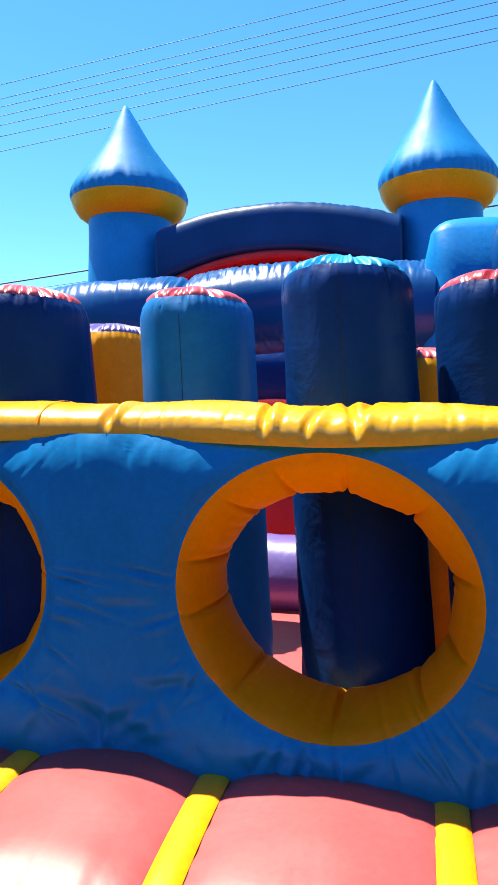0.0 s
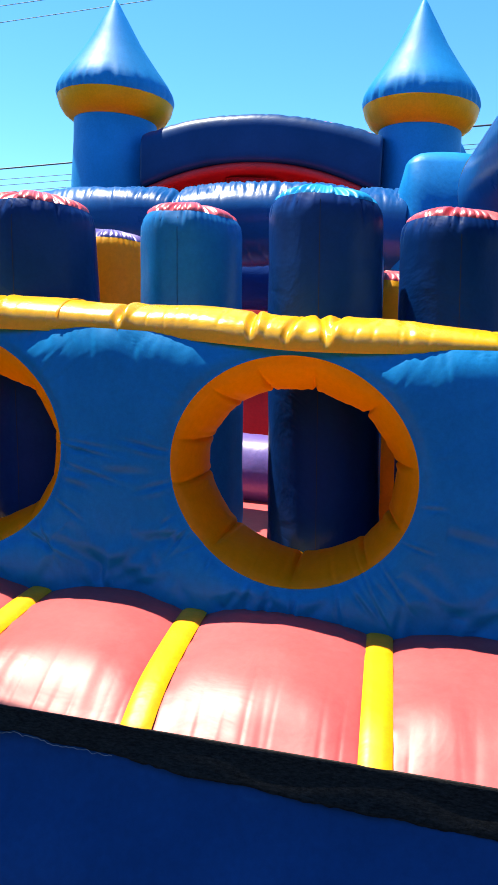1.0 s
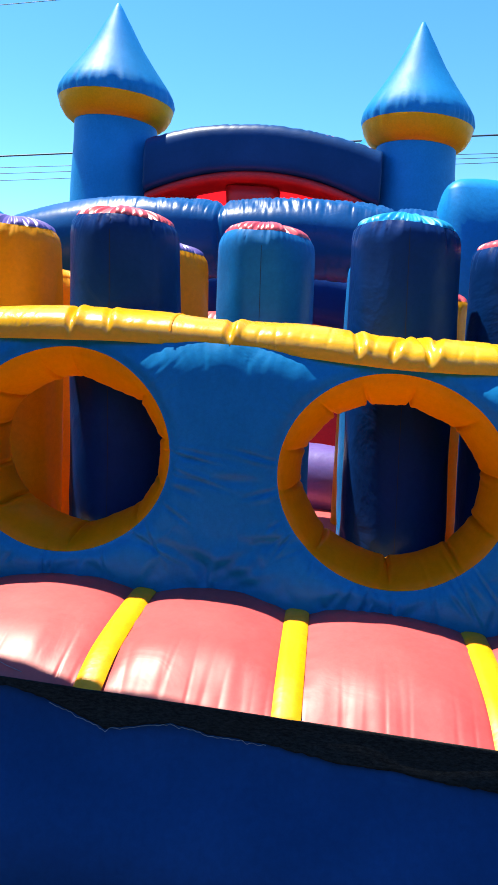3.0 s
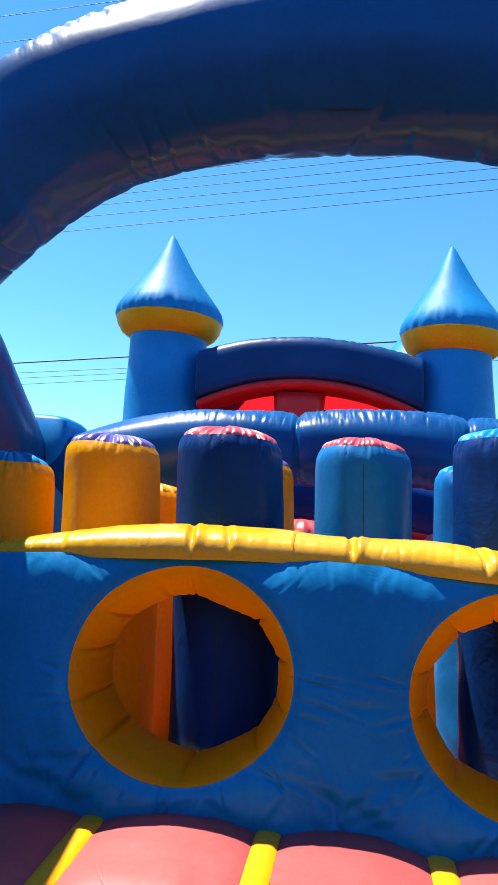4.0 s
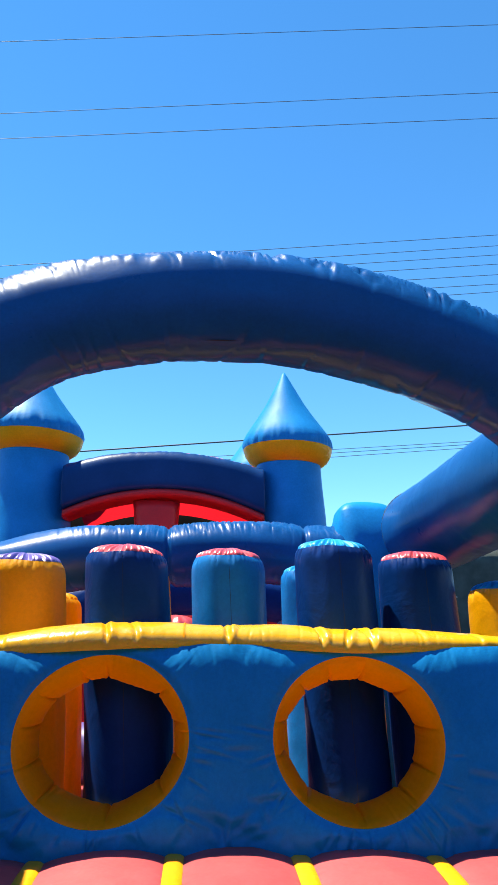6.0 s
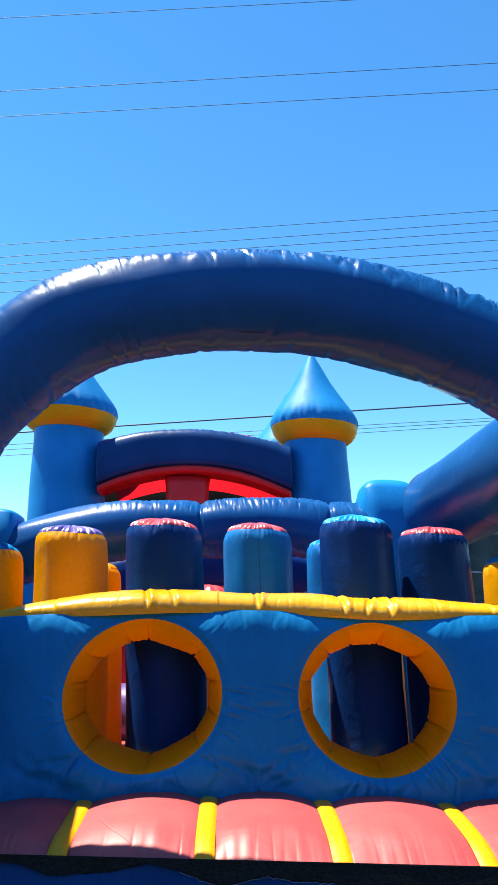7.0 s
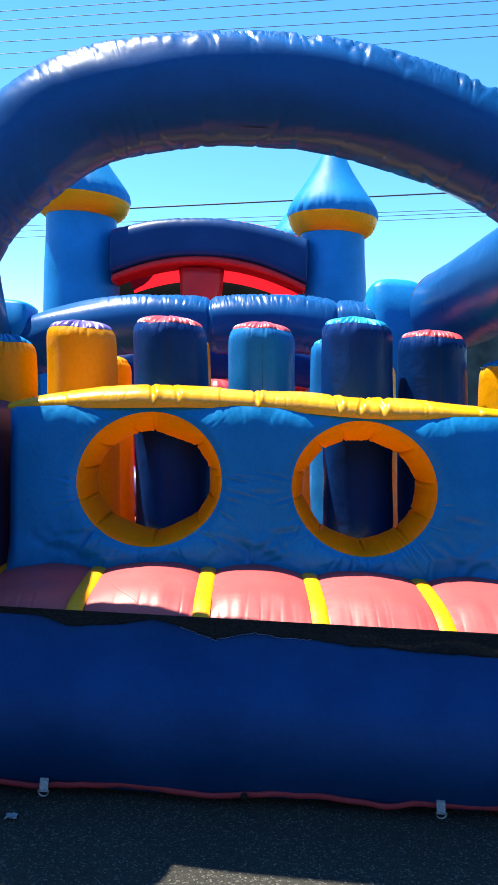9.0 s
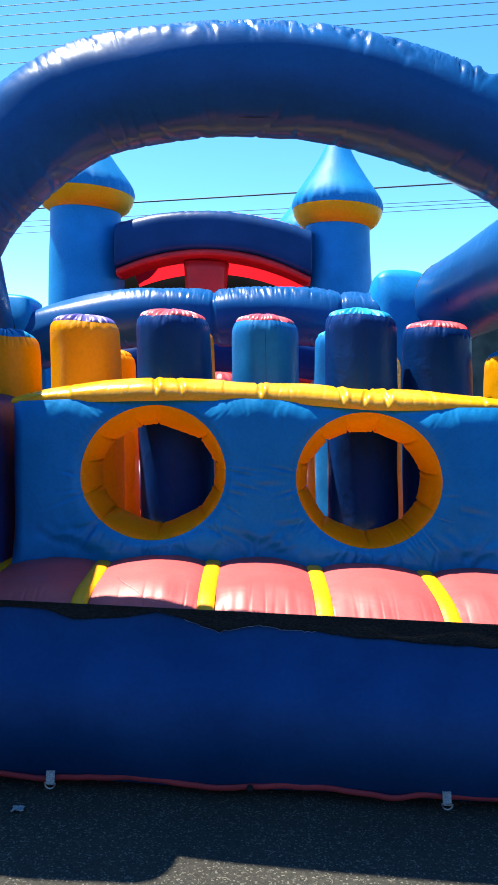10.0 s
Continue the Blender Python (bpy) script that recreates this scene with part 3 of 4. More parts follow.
def pillar(x, y, top, r, body, cap, label, lean=(-0.03, 0.0), base=0.64, turn=0.0, seam=True):
    p = thing("inflatable_pillar", label, "inflatable pillar", "bumper pillars")
    dome_h = 0.046
    h = top - base - dome_h
    seed = x * 7 + y * 3
    def shape(u, v):
        a = 2 * math.pi * v
        z = base + h * u
        down = (1 - u) * h
        e = min(1.0, down / 0.06)
        rr = r * (0.985 + 0.03 * math.sin(math.pi * u)) * (0.905 + 0.095 * (1 - (1 - e) ** 2) ** 0.5)
        long = 0.03 + 0.05 * abs(noise.noise(Vector((math.cos(a) * 2, math.sin(a) * 2, seed))))
        rr -= 0.017 * gathers(a, seed) * max(0.0, 1 - down / long) ** 0.8 * min(1.0, 0.3 + down / 0.02)
        rr += lump((x + math.cos(a), y + math.sin(a), z * 1.5), 1.9, 0.008) + 0.004 * math.exp(-((u - 0.12) / 0.1) ** 2) * math.sin(a * 9 + z * 40)
        z += 0.006 * noise.noise(Vector((math.cos(a) * 1.5, math.sin(a) * 1.5, seed))) * u
        return Vector((x + lean[0] * (z - base) + rr * math.cos(a), y + lean[1] * (z - base) + rr * math.sin(a), z))
    part("body", sheet(shape, 70, 200, False, True), body, p)
    def dome(u, v):
        a = 2 * math.pi * v
        rim = shape(1.0, v)
        q = u * math.pi / 2
        g = gathers(a, seed + 2.0)
        k = math.cos(q) ** 0.85
        z = dome_h * math.sin(q) ** 0.9
        z -= 0.034 * g * math.sin(math.pi * min(1.0, u * 1.15)) ** 0.7 * (1 - u) + 0.003 * (u < 0.02)
        cx, cy = x + lean[0] * (rim.z - base), y + lean[1] * (rim.z - base)
        return Vector((cx + (rim.x - cx) * k, cy + (rim.y - cy) * k, rim.z - 0.001 + z))
    part("cap", sheet(dome, 14, 200, False, True), cap, p, "low puckered round top panel")
    if seam:
        a0 = radians(-90) + turn
        def line(u, v):
            q = shape(u * 0.985, ((a0 + (v - 0.5) * 0.010) / (2 * math.pi)) % 1.0)
            return q + Vector((0.0015 * math.cos(a0), 0.0015 * math.sin(a0), 0))
        part("seam", sheet(line, 30, 1), SEAM if body is not YELLOW else ORANGE, p, "welded vertical seam")
    return p


pillar(-0.905, 0.79, 1.920, 0.182, YELLOW, PURPLE, "yellow inflatable pillar with a purple top, behind the barrier")
pillar(-0.420, 0.63, 1.950, 0.187, NAVY, PINKCAP, "navy inflatable pillar with a faded red top")
pillar(0.043, 0.84, 1.966, 0.176, TEAL, PINKCAP, "steel-blue inflatable pillar with a faded red top")
pillar(0.527, 0.67, 2.000, 0.178, NAVY, SKYBLUE, "navy inflatable pillar with a light blue top")
pillar(0.932, 0.76, 1.965, 0.178, NAVY, PINKCAP, "navy inflatable pillar with a red top")
pillar(-1.335, 0.80, 1.830, 0.180, YELLOW, BLUE, "yellow inflatable pillar with a blue top, at the side")
pillar(1.375, 0.80, 1.840, 0.180, YELLOW, BLUE, "yellow inflatable pillar beside the side wall")
pillar(-0.440, 1.30, 1.940, 0.182, YELLOW, PURPLE, "yellow inflatable pillar with a purple top, second row")
pillar(0.508, 1.25, 1.945, 0.180, TEAL, SKYBLUE, "light blue inflatable pillar, second row")
pillar(0.690, 1.42, 1.84, 0.175, YELLOW, PINKCAP, "yellow inflatable pillar with a red top, second row")
pillar(-0.930, 1.30, 1.785, 0.200, YELLOW, YELLOW, "short yellow inflatable pillar, second row", seam=False)

# ---- front arch ----
arch = thing("entry_arch", "dark blue inflatable arch tube on light blue legs over the entry", "inflatable arch")
ARCH = [(-1.265, -0.262, 2.008), (-1.169, -0.262, 2.211), (-1.029, -0.262, 2.373), (-0.818, -0.262, 2.551), (-0.605, -0.262, 2.652), (-0.322, -0.262, 2.71), (-0.021, -0.262, 2.728), (0.268, -0.262, 2.713), (0.569, -0.262, 2.646), (0.848, -0.262, 2.551), (1.072, -0.262, 2.426), (1.256, -0.262, 2.242), (1.374, -0.262, 2.05)]
part("arch_tube", tube(ARCH, 0.206, 820, 56, Vector((0, 1, 0)), wrinkle=0.0032, crown=0.0105, pinches=(0.02, 0.98)), ROYAL, arch, "dark blue air tube, puckered along its crown")


def seam_slit(u, v):
    """A short open seam low on the tube's front."""
    p = spline(ARCH, 0.475 + 0.036 * u)
    w = radians(238) + 0.022 * (v - 0.5) * math.sin(math.pi * u)
    c, s = math.cos(w), math.sin(w)
    r = 0.2085 + lump((p.x + c, p.y + s, p.z), 2.2, 0.010)
    return p + Vector((0, c * r, s * r))


part("seam_slit", sheet(seam_slit, 24, 3), SEAM, arch, "dark slit of an open seam")


def leg(points, widths, depth, name="leg"):
    """A flat-sided air post along a leaning way: widths are half-widths across x, depth across y."""
    def f(u, v):
        p = spline(points, u)
        w = 2 * math.pi * v
        c, s = math.cos(w), math.sin(w)
        sq = lambda q: math.copysign(abs(q) ** 0.55, q)
        i = u * (len(widths) - 1)
        k = min(int(i), len(widths) - 2)
        hw = widths[k] + (widths[k + 1] - widths[k]) * (i - k)
        x, y = hw * sq(c), depth * sq(s)
        q = Vector((p.x + x, p.y + y, p.z))
        q.x += lump(q, 3.0, 0.012) + 0.004 * math.sin(p.z * 40 + 3 * s) * max(0, -c)
        q.y += lump(q + Vector((7, 0, 0)), 2.5, 0.014)
        return q
    return closed(sheet(f, 44, 48, False, True))


part("leg", leg([(1.56, -0.44, 0.0), (1.54, -0.44, 0.70), (1.50, -0.43, 1.30), (1.46, -0.40, 1.80), (1.42, -0.36, 2.24)], [0.30, 0.32, 0.32, 0.31, 0.24], 0.28), SKYBLUE, arch, "light blue vinyl leg leaning inward")
part("leg", leg([(-1.55, -0.44, 0.0), (-1.49, -0.44, 0.8), (-1.40, -0.43, 1.5), (-1.35, -0.40, 1.9), (-1.32, -0.36, 2.20)], [0.30, 0.31, 0.30, 0.29, 0.23], 0.28), SKYBLUE, arch, "light blue upright vinyl leg")

# ---- side walls, rails and the second arch ----
def side_wall(name, x0, x1, y0, y1, z1, mat, label):
    tagged(part(name, soft_box((x0, y0, 0.0), (x1, y1, z1), 0.04, 10, 0.06), mat), label, "inflatable wall", kind="structure")


side_wall("wall_west", -1.72, -1.20, 0.02, 1.62, 1.46, NAVY, "navy inflatable side wall of the course")
side_wall("wall_east", 1.42, 1.68, -0.20, 1.62, 1.55, NAVY, "navy inflatable side wall of the course")


def rail(points, label):
    r = thing("side_rail", label, "inflatable rail", "side rails")
    part("rail_tube", tube(points, 0.255, 60, 32, Vector((1, 0, 0)), wrinkle=0.004, crown=0.003), ROYAL, r)
    for e in (0.0, 1.0):
        c, d = spline(points, e), (spline(points, 1.0) - spline(points, 0.0)).normalized()
        s = Vector((1, 0, 0))
        s = (s - d * d.x).normalized()
        w = d.cross(s)
        def rim(u, v):
            t, k = 2 * math.pi * u, 2 * math.pi * v
            return c + (s * math.cos(t) + w * math.sin(t)) * (0.255 + 0.005 * math.cos(k)) + d * (0.005 * math.sin(k))
        part("end_seam", sheet(rim, 40, 6, True, True), SEAM, r, "dark stitched seam round the tube's end")


rail([(-1.51, -0.10, 2.24), (-1.55, 0.4, 2.18), (-1.66, 0.9, 2.06), (-1.83, 1.56, 1.88)], "dark blue inflatable rail tube along the side")
rail([(1.42, -0.10, 2.30), (1.33, 0.4, 2.28), (1.27, 0.9, 2.24), (1.18, 1.56, 2.18)], "dark blue inflatable rail tube along the side")

second = thing("second_arch", "navy inflatable arch between blue posts behind the pillars", "inflatable arch")
ARCH2 = [(-1.6, 1.8, 1.79), (-1.34, 1.8, 1.895), (-1.08, 1.8, 1.97), (-0.82, 1.8, 2.018), (-0.56, 1.8, 2.034), (-0.31, 1.8, 2.035), (-0.06, 1.8, 2.062), (0.2, 1.8, 2.076), (0.46, 1.8, 2.062), (0.72, 1.8, 2.045)]
part("arch_tube", tube(ARCH2, 0.190, 420, 40, Vector((0, 1, 0)), wrinkle=0.005, crown=0.0042, pinches=(0.55, 0.90)), ROYAL, second, "navy air tube with a seam at the crown")
part("post", soft_box((-1.90, 1.62, 0.0), (-1.48, 2.0, 2.11), 0.02, 10, 0.06), BLUE, second, "light blue square post")
part("post", soft_box((0.68, 1.62, 0.0), (1.08, 2.0, 2.36), 0.035, 12, 0.11), BLUE, second, "light blue square post")

third = thing("third_arch", "dark blue inflatable arch deeper in the course", "inflatable arch")
part("arch_tube", tube([(-1.5, 2.75, 1.54), (-1.0, 2.75, 1.76), (-0.4, 2.75, 1.88), (0.2, 2.75, 1.88), (0.75, 2.75, 1.78), (1.1, 2.75, 1.59)], 0.17, 80, 28, Vector((0, 1, 0)), crown=0.004), NAVY, third)
part("post", soft_box((-1.9, 2.6, 0.0), (-1.45, 2.95, 1.90), 0.02, 8, 0.06), BLUE, third, "blue square post")
part("post", soft_box((0.95, 2.6, 0.0), (1.4, 2.95, 1.90), 0.02, 8, 0.06), BLUE, third, "blue square post")

# ---- floor of the course and things between ----
tagged(part("floor", soft_box((-1.9, 0.22, 0.0), (1.7, 4.6, 0.70), 0.03, 14, 0.08), CORAL), "faded red inflatable course floor", "inflatable floor", kind="structure")
roller = thing("cross_roller", "purple inflatable roller across the course floor", "inflatable roller")
part("roller_tube", tube([(-1.45, 2.15, 0.84), (-0.3, 2.15, 0.85), (1.0, 2.15, 0.84)], 0.205, 50, 28, Vector((0, 1, 0)), crown=0.003), PURPLE, roller)
redwall = thing("climb_wall", "red inflatable climbing wall deeper in the course", "inflatable wall")
part("wall_body", soft_box((-1.45, 3.1, 0.62), (0.95, 3.5, 1.80), 0.04, 10, 0.07), RED, redwall)
for bx, by in ((-0.27, 1.55), (0.42, 1.72)):
    stub = thing("low_bumper", "low yellow bumper with a red and white puckered top", "inflatable bumper", "low bumpers")
    part("body", lathe([(0.125, 0.66), (0.13, 1.2), (0.128, 1.60)], (bx, by, 0), 40), YELLOW, stub)
    part("cap", lathe([(0.13, 1.595), (0.12, 1.63), (0.09, 1.66), (0.05, 1.675), (0.002, 1.68)], (bx, by, 0), 60, lambda u, v: 0.006 * math.sin(v * 75)), PINKCAP, stub, "puckered red top")

# ---- castle at the back ----
def tower(x, y, k, label, lean=-0.015, lift=0.0, tall=0.89):
    t = thing("castle_tower", label, "castle tower", "castle towers")
    def wrap(prof, n=48, pk=None):
        bm = lathe([(r * k, z) for r, z in prof], (x, y, 0), n, pk)
        for v in bm.verts:
            v.co.x += lean * (v.co.z - 3.5)
            if v.co.z > 2.0:
                v.co.z = 3.60 + lift + (v.co.z - 3.54) * tall
        return bm
    body = [(0.50, 0.0), (0.49, 1.0), (0.475, 2.0), (0.45, 2.7), (0.425, 3.1), (0.42, 3.31)]
    part("body", wrap(body), BLUE, t, "light blue round shaft")
    part("band", wrap([(0.42, 3.302), (0.46, 3.318), (0.52, 3.36), (0.565, 3.43), (0.585, 3.50)], 48), BAND, t, "yellow flared band")
    pk = lambda u, v: -0.022 * gathers(2 * math.pi * v, x) * math.exp(-(u * 13 - 1.0) ** 2 / 1.5)
    cone = [(0.585, 3.498), (0.598, 3.54), (0.585, 3.60), (0.545, 3.67), (0.485, 3.75), (0.40, 3.86), (0.335, 3.95), (0.265, 4.05), (0.20, 4.16), (0.143, 4.26), (0.095, 4.34), (0.05, 4.42), (0.018, 4.47), (0.001, 4.478)]
    part("cone_roof", wrap(cone, 160, pk), CONE, t, "light blue pointed cone roof, gathered at its rim")


tower(-1.885, 4.90, 0.865, "light blue inflatable castle tower with a yellow band")
tower(0.757, 4.90, 0.797, "light blue inflatable castle tower with a yellow band", lift=-0.05)
tower(0.70, 7.40, 1.0, "light blue castle tower further behind", lift=0.16, tall=1.0)

castle = thing("castle_gate", "dark blue castle gate beam with red lining between towers", "inflatable gate")


def gate_top(s):
    return 3.25 + 0.160 * (1 - (2 * s - 1) ** 2)


def gate_low(s):
    return 2.695 + 0.235 * (1 - (2 * s - 1) ** 2)


G_X0, G_X1, G_Y = -1.507, 0.478, 4.50


def beam(u, v):
    x = G_X0 + (G_X1 - G_X0) * u
    lo, hi = gate_low(u) + 0.075, gate_top(u)
    w = 2 * math.pi * v
    c, s = math.cos(w), math.sin(w)
    sq = lambda q: math.copysign(abs(q) ** (0.62 if s > 0 else 0.28), q)
    z = (lo + hi) / 2 + (hi - lo) / 2 * sq(s)
    y = G_Y + 0.26 - 0.26 * sq(c)
    z -= 0.010 * gathers(x * 9, 3.0) * max(0.0, s) ** 3
    y += 0.006 * math.sin(x * 40) * max(0, s - 0.6)
    return Vector((x, y, z + lump((x, y, z), 2.5, 0.01)))


part("beam", closed(sheet(beam, 90, 48, False, True)), GATE, castle, "dark blue curved box beam")


def ridge_way(u):
    u = 0.02 + 0.96 * u
    return Vector((G_X0 + (G_X1 - G_X0) * u, G_Y + 0.25, gate_top(u) + 0.004))


part("ridge_piping", ribbon(ridge_way, 0.016, 50, 8), PINKCAP, castle, "faded red piping along the beam's ridge")


def trim(u, v):
    x = G_X0 + 0.01 + (G_X1 - G_X0 - 0.02) * u
    lo = gate_low(u)
    w = 2 * math.pi * v
    sq = lambda q: math.copysign(abs(q) ** 0.5, q)
    return Vector((x, G_Y + 0.24 - 0.20 * sq(math.cos(w)), lo + 0.045 + 0.045 * sq(math.sin(w))))


part("red_lining", closed(sheet(trim, 60, 24, False, True)), RED, castle, "red lower edge of the beam")


def column(u, v):
    z = 1.6 + 1.30 * u
    w = 2 * math.pi * v
    hw = 0.195 + 0.04 * u ** 3
    sq = lambda q: math.copysign(abs(q) ** 0.6, q)
    return Vector((-0.60 + hw * sq(math.cos(w)), 4.79 + 0.16 * sq(math.sin(w)), z))


part("middle_column", closed(sheet(column, 16, 32, False, True)), RED, castle, "red middle column")
for rx0, rx1 in ((-1.38, -0.60), (-0.60, 0.42)):
    def roof(u, v, rx0=rx0, rx1=rx1):
        x = rx0 + (rx1 - rx0) * u
        return Vector((x, 4.77 + 0.55 * v, gate_low((x - G_X0) / (G_X1 - G_X0)) + 0.075 - 0.125 * v))
    part("canopy", sheet(roof, 12, 8), REDTHIN, castle, "thin red canopy lit by the sun")
part("back_net", soft_box((-1.95, 5.55, 0.6), (0.85, 5.65, 2.92), 0.01, 4, 0.02), DARKNET, castle, "black netting")
part("slide_wall", soft_box((-1.55, 4.55, 0.5), (0.55, 4.85, 2.0), 0.04, 8, 0.07), ROYAL, castle, "dark blue lower wall")

# ---- overhead cables and the far surroundings ----
def cable(a, b, sag, r, label):
    def way(u):
        p = Vector(a).lerp(Vector(b), u)
        p.z -= sag * 4 * u * (1 - u)
        return p
    def f(u, v):
        w = 2 * math.pi * v
        return way(u) + Vector((0, math.cos(w) * r, math.sin(w) * r))
    tagged(part("overhead_cable", sheet(f, 40, 6, False, True), WIRE), label, "cable", "overhead cables")


def strung(p, q, r, label):
    """A straight cable through two places, far out to both sides."""
    (x0, z0), (x1, z1) = p, q
    k = (z1 - z0) / (x1 - x0)
    cable((-70, 26, z0 + k * (-70 - x0)), (70, 26, z0 + k * (70 - x0)), 0.0, r, label)


def wires():
    for low, high in ((16.40, 18.79), (15.85, 18.28), (15.50, 17.85), (15.12, 17.42), (14.72, 16.93), (14.28, 16.50), (13.75, 16.15)):
        strung((-8.45, low), (12.35, high), 0.012, "thin black overhead cable in a row of lines")
    strung((-4.88, 8.70), (9.10, 10.10), 0.030, "thick black overhead cable")
    for low, high in ((7.34, 9.52), (7.12, 9.40), (6.86, 9.26)):
        strung((-14.5, low), (9.95, high), 0.011, "thin overhead telephone cable")
    for low, high in ((27.38, 29.75), (23.64, 26.05), (22.37, 24.70)):
        strung((-9.0, low), (13.2, high), 0.013, "thin overhead power cable")


wires()


# ---- far surroundings ----
FENCE_GREY, fg_tree, fg_b = material("weathered_zinc")
fg_tree.links.new(mix_colour(fg_tree, noise_node(fg_tree, 25, 4).outputs[0], (0.28, 0.29, 0.30), (0.5, 0.51, 0.52)), fg_b.inputs["Base Color"])
fg_b.inputs["Metallic"].default_value, fg_b.inputs["Roughness"].default_value = 0.7, 0.45
CLOTH, cl_tree, cl_b = material("grey_green_shade_cloth")
cl_tree.links.new(mix_colour(cl_tree, noise_node(cl_tree, 3, 6).outputs[0], (0.030, 0.040, 0.036), (0.075, 0.09, 0.08)), cl_b.inputs["Base Color"])
cl_b.inputs["Roughness"].default_value = 0.9
STUCCO, su_tree, su_b = material("pale_stucco")
su_tree.links.new(mix_colour(su_tree, noise_node(su_tree, 8, 6).outputs[0], (0.42, 0.40, 0.36), (0.55, 0.53, 0.48)), su_b.inputs["Base Color"])
su_b.inputs["Roughness"].default_value = 0.9
SHINGLE, sh_tree, sh_b = material("grey_roof_shingle")
sh_tree.links.new(mix_colour(sh_tree, noise_node(sh_tree, 12, 6, 0.7).outputs[0], (0.07, 0.075, 0.075), (0.17, 0.175, 0.17)), sh_b.inputs["Base Color"])
sh_b.inputs["Roughness"].default_value = 0.9
BARK, bk_tree, bk_b = material("dry_bark")
bk_tree.links.new(mix_colour(bk_tree, noise_node(bk_tree, 20, 5).outputs[0], (0.06, 0.045, 0.03), (0.16, 0.12, 0.08)), bk_b.inputs["Base Color"])
bk_b.inputs["Roughness"].default_value = 0.9
LEAF, lf_tree, lf_b = material("dull_leaf")
lf_tree.links.new(mix_colour(lf_tree, noise_node(lf_tree, 6, 4).outputs[0], (0.03, 0.05, 0.015), (0.10, 0.12, 0.04)), lf_b.inputs["Base Color"])
lf_b.inputs["Roughness"].default_value = 0.7


def stick(a, b, r0, r1, n=6, bm=None):
    bm = bm or bmesh.new()
    a, b = Vector(a), Vector(b)
    q = (b - a).to_track_quat("Z", "Y")
    rings = []
    for p, r in ((a, r0), (b, r1)):
        rings.append([bm.verts.new(p + q @ Vector((r * math.cos(2 * math.pi * i / n), r * math.sin(2 * math.pi * i / n), 0))) for i in range(n)])
    for i in range(n):
        bm.faces.new((rings[0][i], rings[0][(i + 1) % n], rings[1][(i + 1) % n], rings[1][i]))
    return bm


def chain_fence():
    f = thing("chain_link_fence", "grey chain-link fence with shade cloth behind the course", "fence")
    y, top = 11.0, 2.45
    for k in range(9):
        x = -10 + 2.5 * k
        part("post", stick((x, y, 0), (x, y, top), 0.03, 0.03, 10), FENCE_GREY, f)
    part("top_rail", stick((-10, y, top), (10, y, top), 0.022, 0.022, 10), FENCE_GREY, f)
    mesh = bmesh.new()
    step = 0.11
    for k in range(int(20 / step)):
        x = -10 + k * step
        for way in (1, -1):
            x1 = x + way * top
            lo, hi = (x, 0.0), (x1, top)
            if hi[0] > 10:
                hi = (10, (10 - x))
            if hi[0] < -10:
                hi = (-10, (x + 10))
            stick((lo[0], y + 0.004 * way, lo[1] + 0.02), (hi[0], y + 0.004 * way, hi[1]), 0.003, 0.003, 3, mesh)
    tagged(part("wire_mesh", mesh, FENCE_GREY, f, "diamond wire mesh"), kind="stuff")
    def cloth(u, v):
        x = 3.4 + 6.4 * u
        return Vector((x, y - 0.05 - 0.05 * math.sin(x * 5 + v * 3), 0.1 + (3.25 + 0.05 * math.sin(x * 2.3)) * v))
    part("shade_cloth", thick(sheet(cloth, 60, 12), 0.006), CLOTH, f, "grey-green shade cloth hung on the fence")


chain_fence()


def low_house():
    hse = thing("low_building", "low pale building with a grey shingle roof", "building")
    x0, x1, y0, y1, z1 = -26.0, -10.9, 20.6, 29.0, 2.75
    bm = bmesh.new()
    bmesh.ops.create_cube(bm, size=1.0)
    for v in bm.verts:
        v.co = Vector(((x0 + x1) / 2 + v.co.x * (x1 - x0), (y0 + y1) / 2 + v.co.y * (y1 - y0), z1 / 2 + v.co.z * z1))
    part("wall", bm, STUCCO, hse, smooth=False)
    bm = bmesh.new()
    e = 0.75
    base = [bm.verts.new(p) for p in ((x0 - e, y0 - e, z1 + 0.02), (x1 + e, y0 - e, z1 + 0.02), (x1 + e, y1 + e, z1 + 0.02), (x0 - e, y1 + e, z1 + 0.02))]
    fascia = [bm.verts.new(v.co + Vector((0, 0, 0.2))) for v in base]
    ridge = [bm.verts.new(p) for p in ((x0 + 4, (y0 + y1) / 2, z1 + 2.2), (x1 - 4, (y0 + y1) / 2, z1 + 2.2))]
    for i in range(4):
        bm.faces.new((base[i], base[(i + 1) % 4], fascia[(i + 1) % 4], fascia[i]))
    bm.faces.new(base)
    bm.faces.new((fascia[0], fascia[1], ridge[1], ridge[0]))
    bm.faces.new((fascia[1], fascia[2], ridge[1]))
    bm.faces.new((fascia[2], fascia[3], ridge[0], ridge[1]))
    bm.faces.new((fascia[3], fascia[0], ridge[0]))
    part("roof", bm, SHINGLE, hse, smooth=False)


low_house()


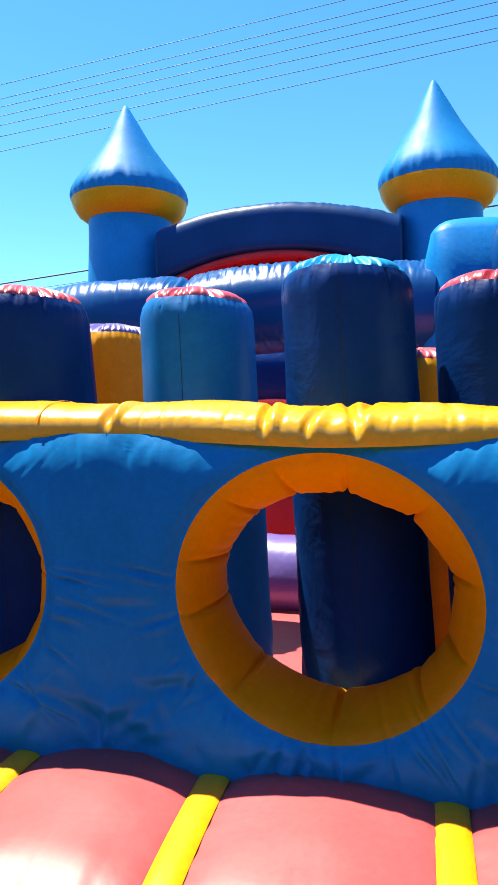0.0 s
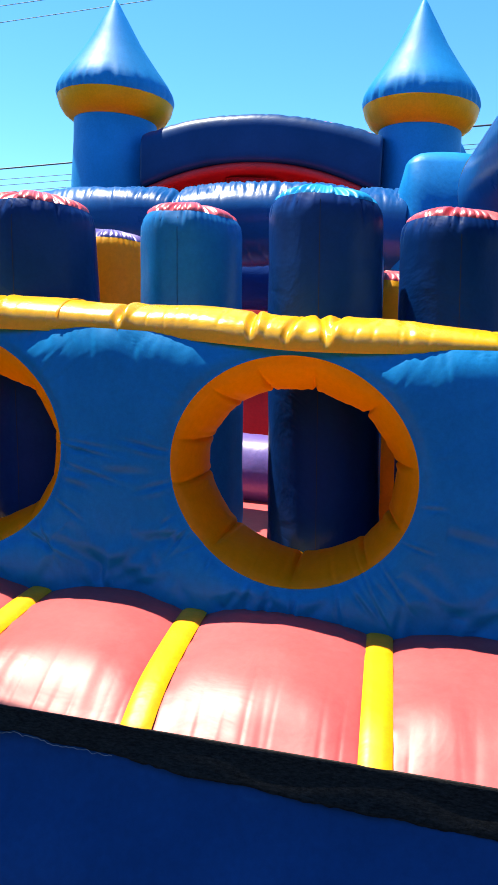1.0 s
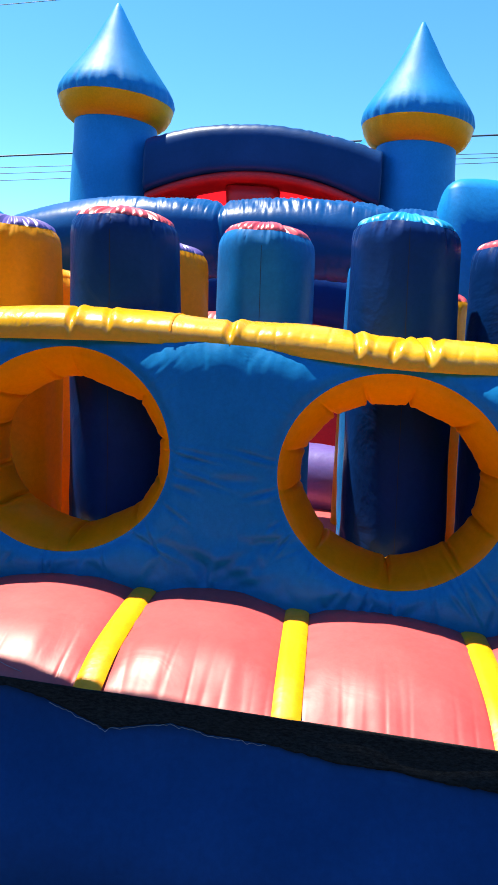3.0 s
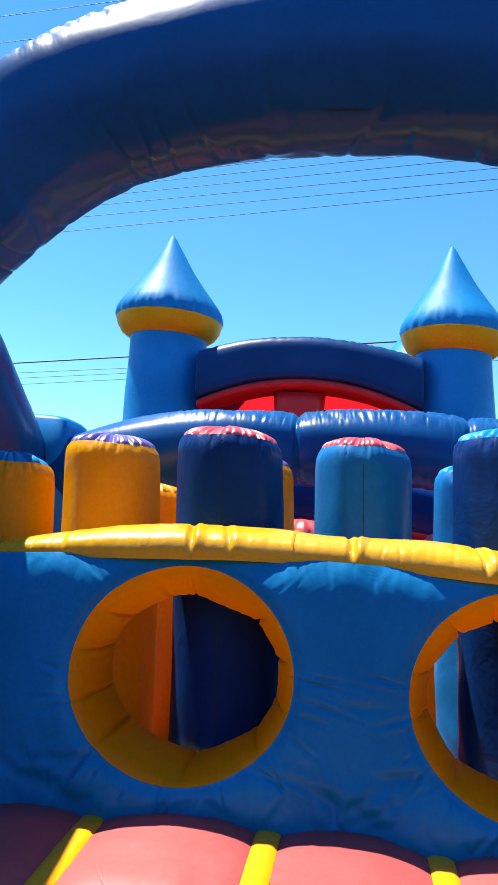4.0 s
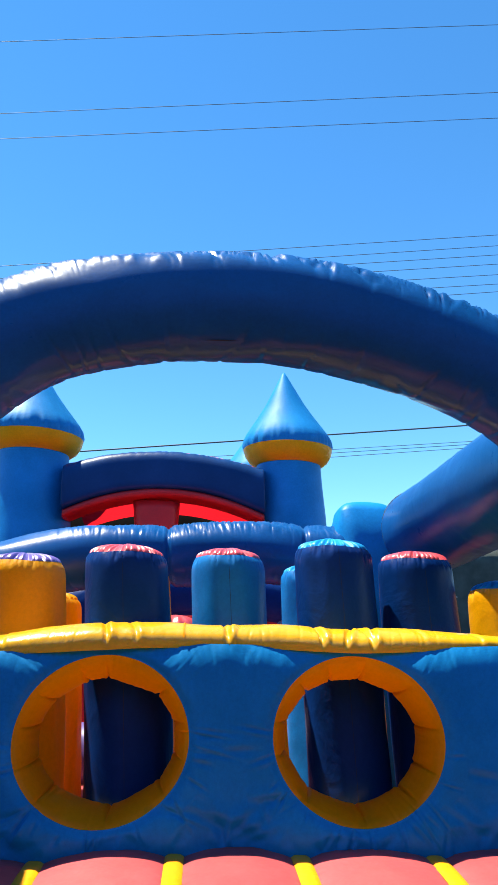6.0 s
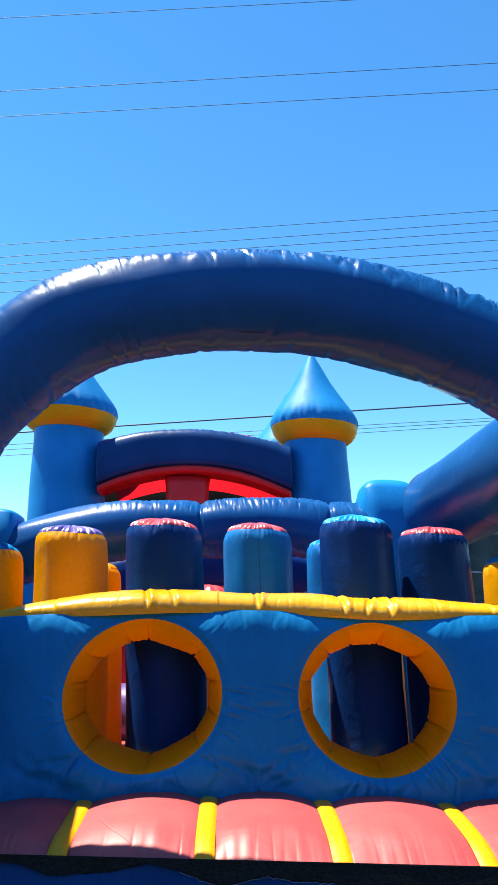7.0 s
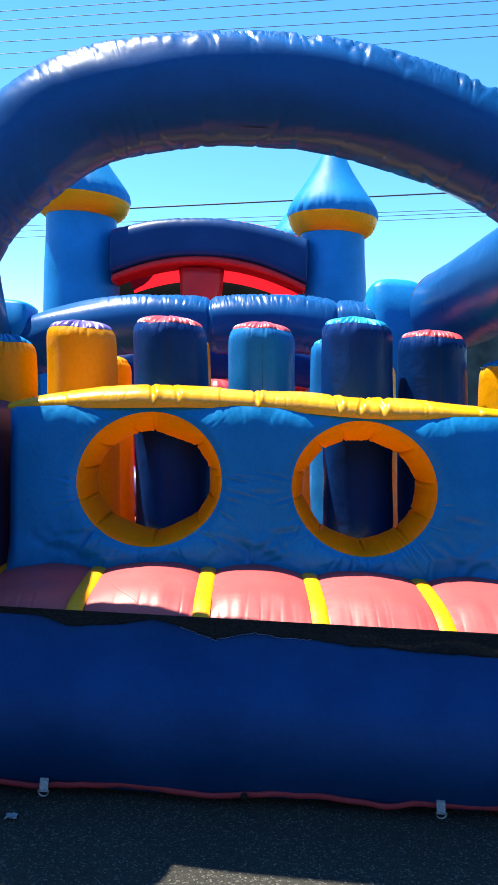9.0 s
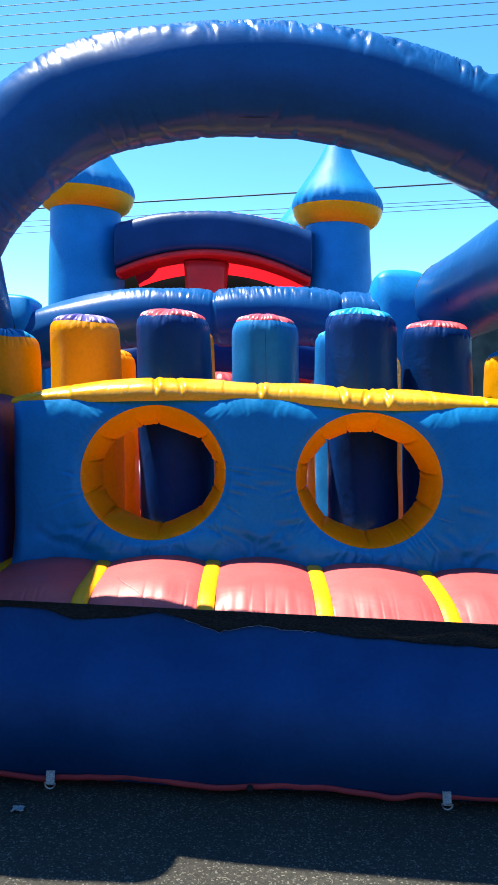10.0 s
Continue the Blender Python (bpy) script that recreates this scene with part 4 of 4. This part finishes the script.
def sparse_tree(x, y, tall, seed):
    t = thing("small_tree", "small sparse tree beyond the lot", "tree")
    rnd = random.Random(seed)
    wood = stick((x, y, 0), (x, y, tall * 0.45), 0.06, 0.045, 8)
    tips = []
    for k in range(26):
        a = rnd.uniform(0, 2 * math.pi)
        base = Vector((x, y, tall * rnd.uniform(0.3, 0.45)))
        tip = base + Vector((math.cos(a) * rnd.uniform(0.15, 0.7), math.sin(a) * rnd.uniform(0.15, 0.7), tall * rnd.uniform(0.2, 0.55)))
        stick(base, tip, 0.02, 0.006, 5, wood)
        for j in range(5):
            q = base.lerp(tip, rnd.uniform(0.5, 1.0))
            e = q + Vector((rnd.uniform(-0.25, 0.25), rnd.uniform(-0.25, 0.25), rnd.uniform(0.02, 0.3)))
            stick(q, e, 0.006, 0.003, 4, wood)
            tips.append(e)
    part("trunk", wood, BARK, t)
    leaves = bmesh.new()
    for e in tips:
        for j in range(7):
            c = e + Vector([rnd.gauss(0, 0.05) for _ in range(3)])
            u = Vector([rnd.gauss(0, 1) for _ in range(3)]).normalized() * 0.035
            w = u.cross(Vector([rnd.gauss(0, 1) for _ in range(3)])).normalized() * 0.014
            leaves.faces.new([leaves.verts.new(c + q) for q in (-u, w, u, -w)])
    tagged(part("crown", leaves, LEAF, t, "thin scattered leaves"), kind="stuff")


sparse_tree(-5.75, 14.0, 2.7, 3)

# ---- litter on the lot ----
def litter():
    rnd = random.Random(8)
    def f(u, v):
        x, y = -0.868 + 0.045 * (u - 0.5), -0.585 + 0.035 * (v - 0.5)
        return Vector((x + rnd.uniform(-0.006, 0.006), y + rnd.uniform(-0.006, 0.006), 0.006 + 0.012 * rnd.random()))
    tagged(part("torn_wrapper", thick(sheet(f, 5, 4), 0.0015), WEB), "small torn pale wrapper lying on the asphalt", "litter")


litter()


def stray_thread():
    pts = [(-0.60, -0.12, 0.0), (-0.56, -0.20, 0.0), (-0.49, -0.27, 0.0), (-0.45, -0.305, 0.0), (-0.38, -0.325, 0.0)]
    def way(u):
        p = spline(pts, u)
        k = (p.x - STRIPS[1]) / (STRIPS[2] - STRIPS[1])
        e = max(0.0, 1 - (2 * k - 1) ** 2)
        nose = min(1.0, (p.y - DECK_FRONT + 0.03) / 0.19)
        p.z = deck_z(p.y) + 0.040 * e ** 0.6 * (1 - 0.65 * (1 - nose) ** 2) - 0.036 * max(0.0, 1 - nose) ** 2.4 + 0.005 - deck_sag(p.x, p.y)
        return p
    tagged(part("stray_thread", ribbon(way, 0.0008, 60, 5), WEB), "loose pale thread lying on the red cushion", "thread")


stray_thread()
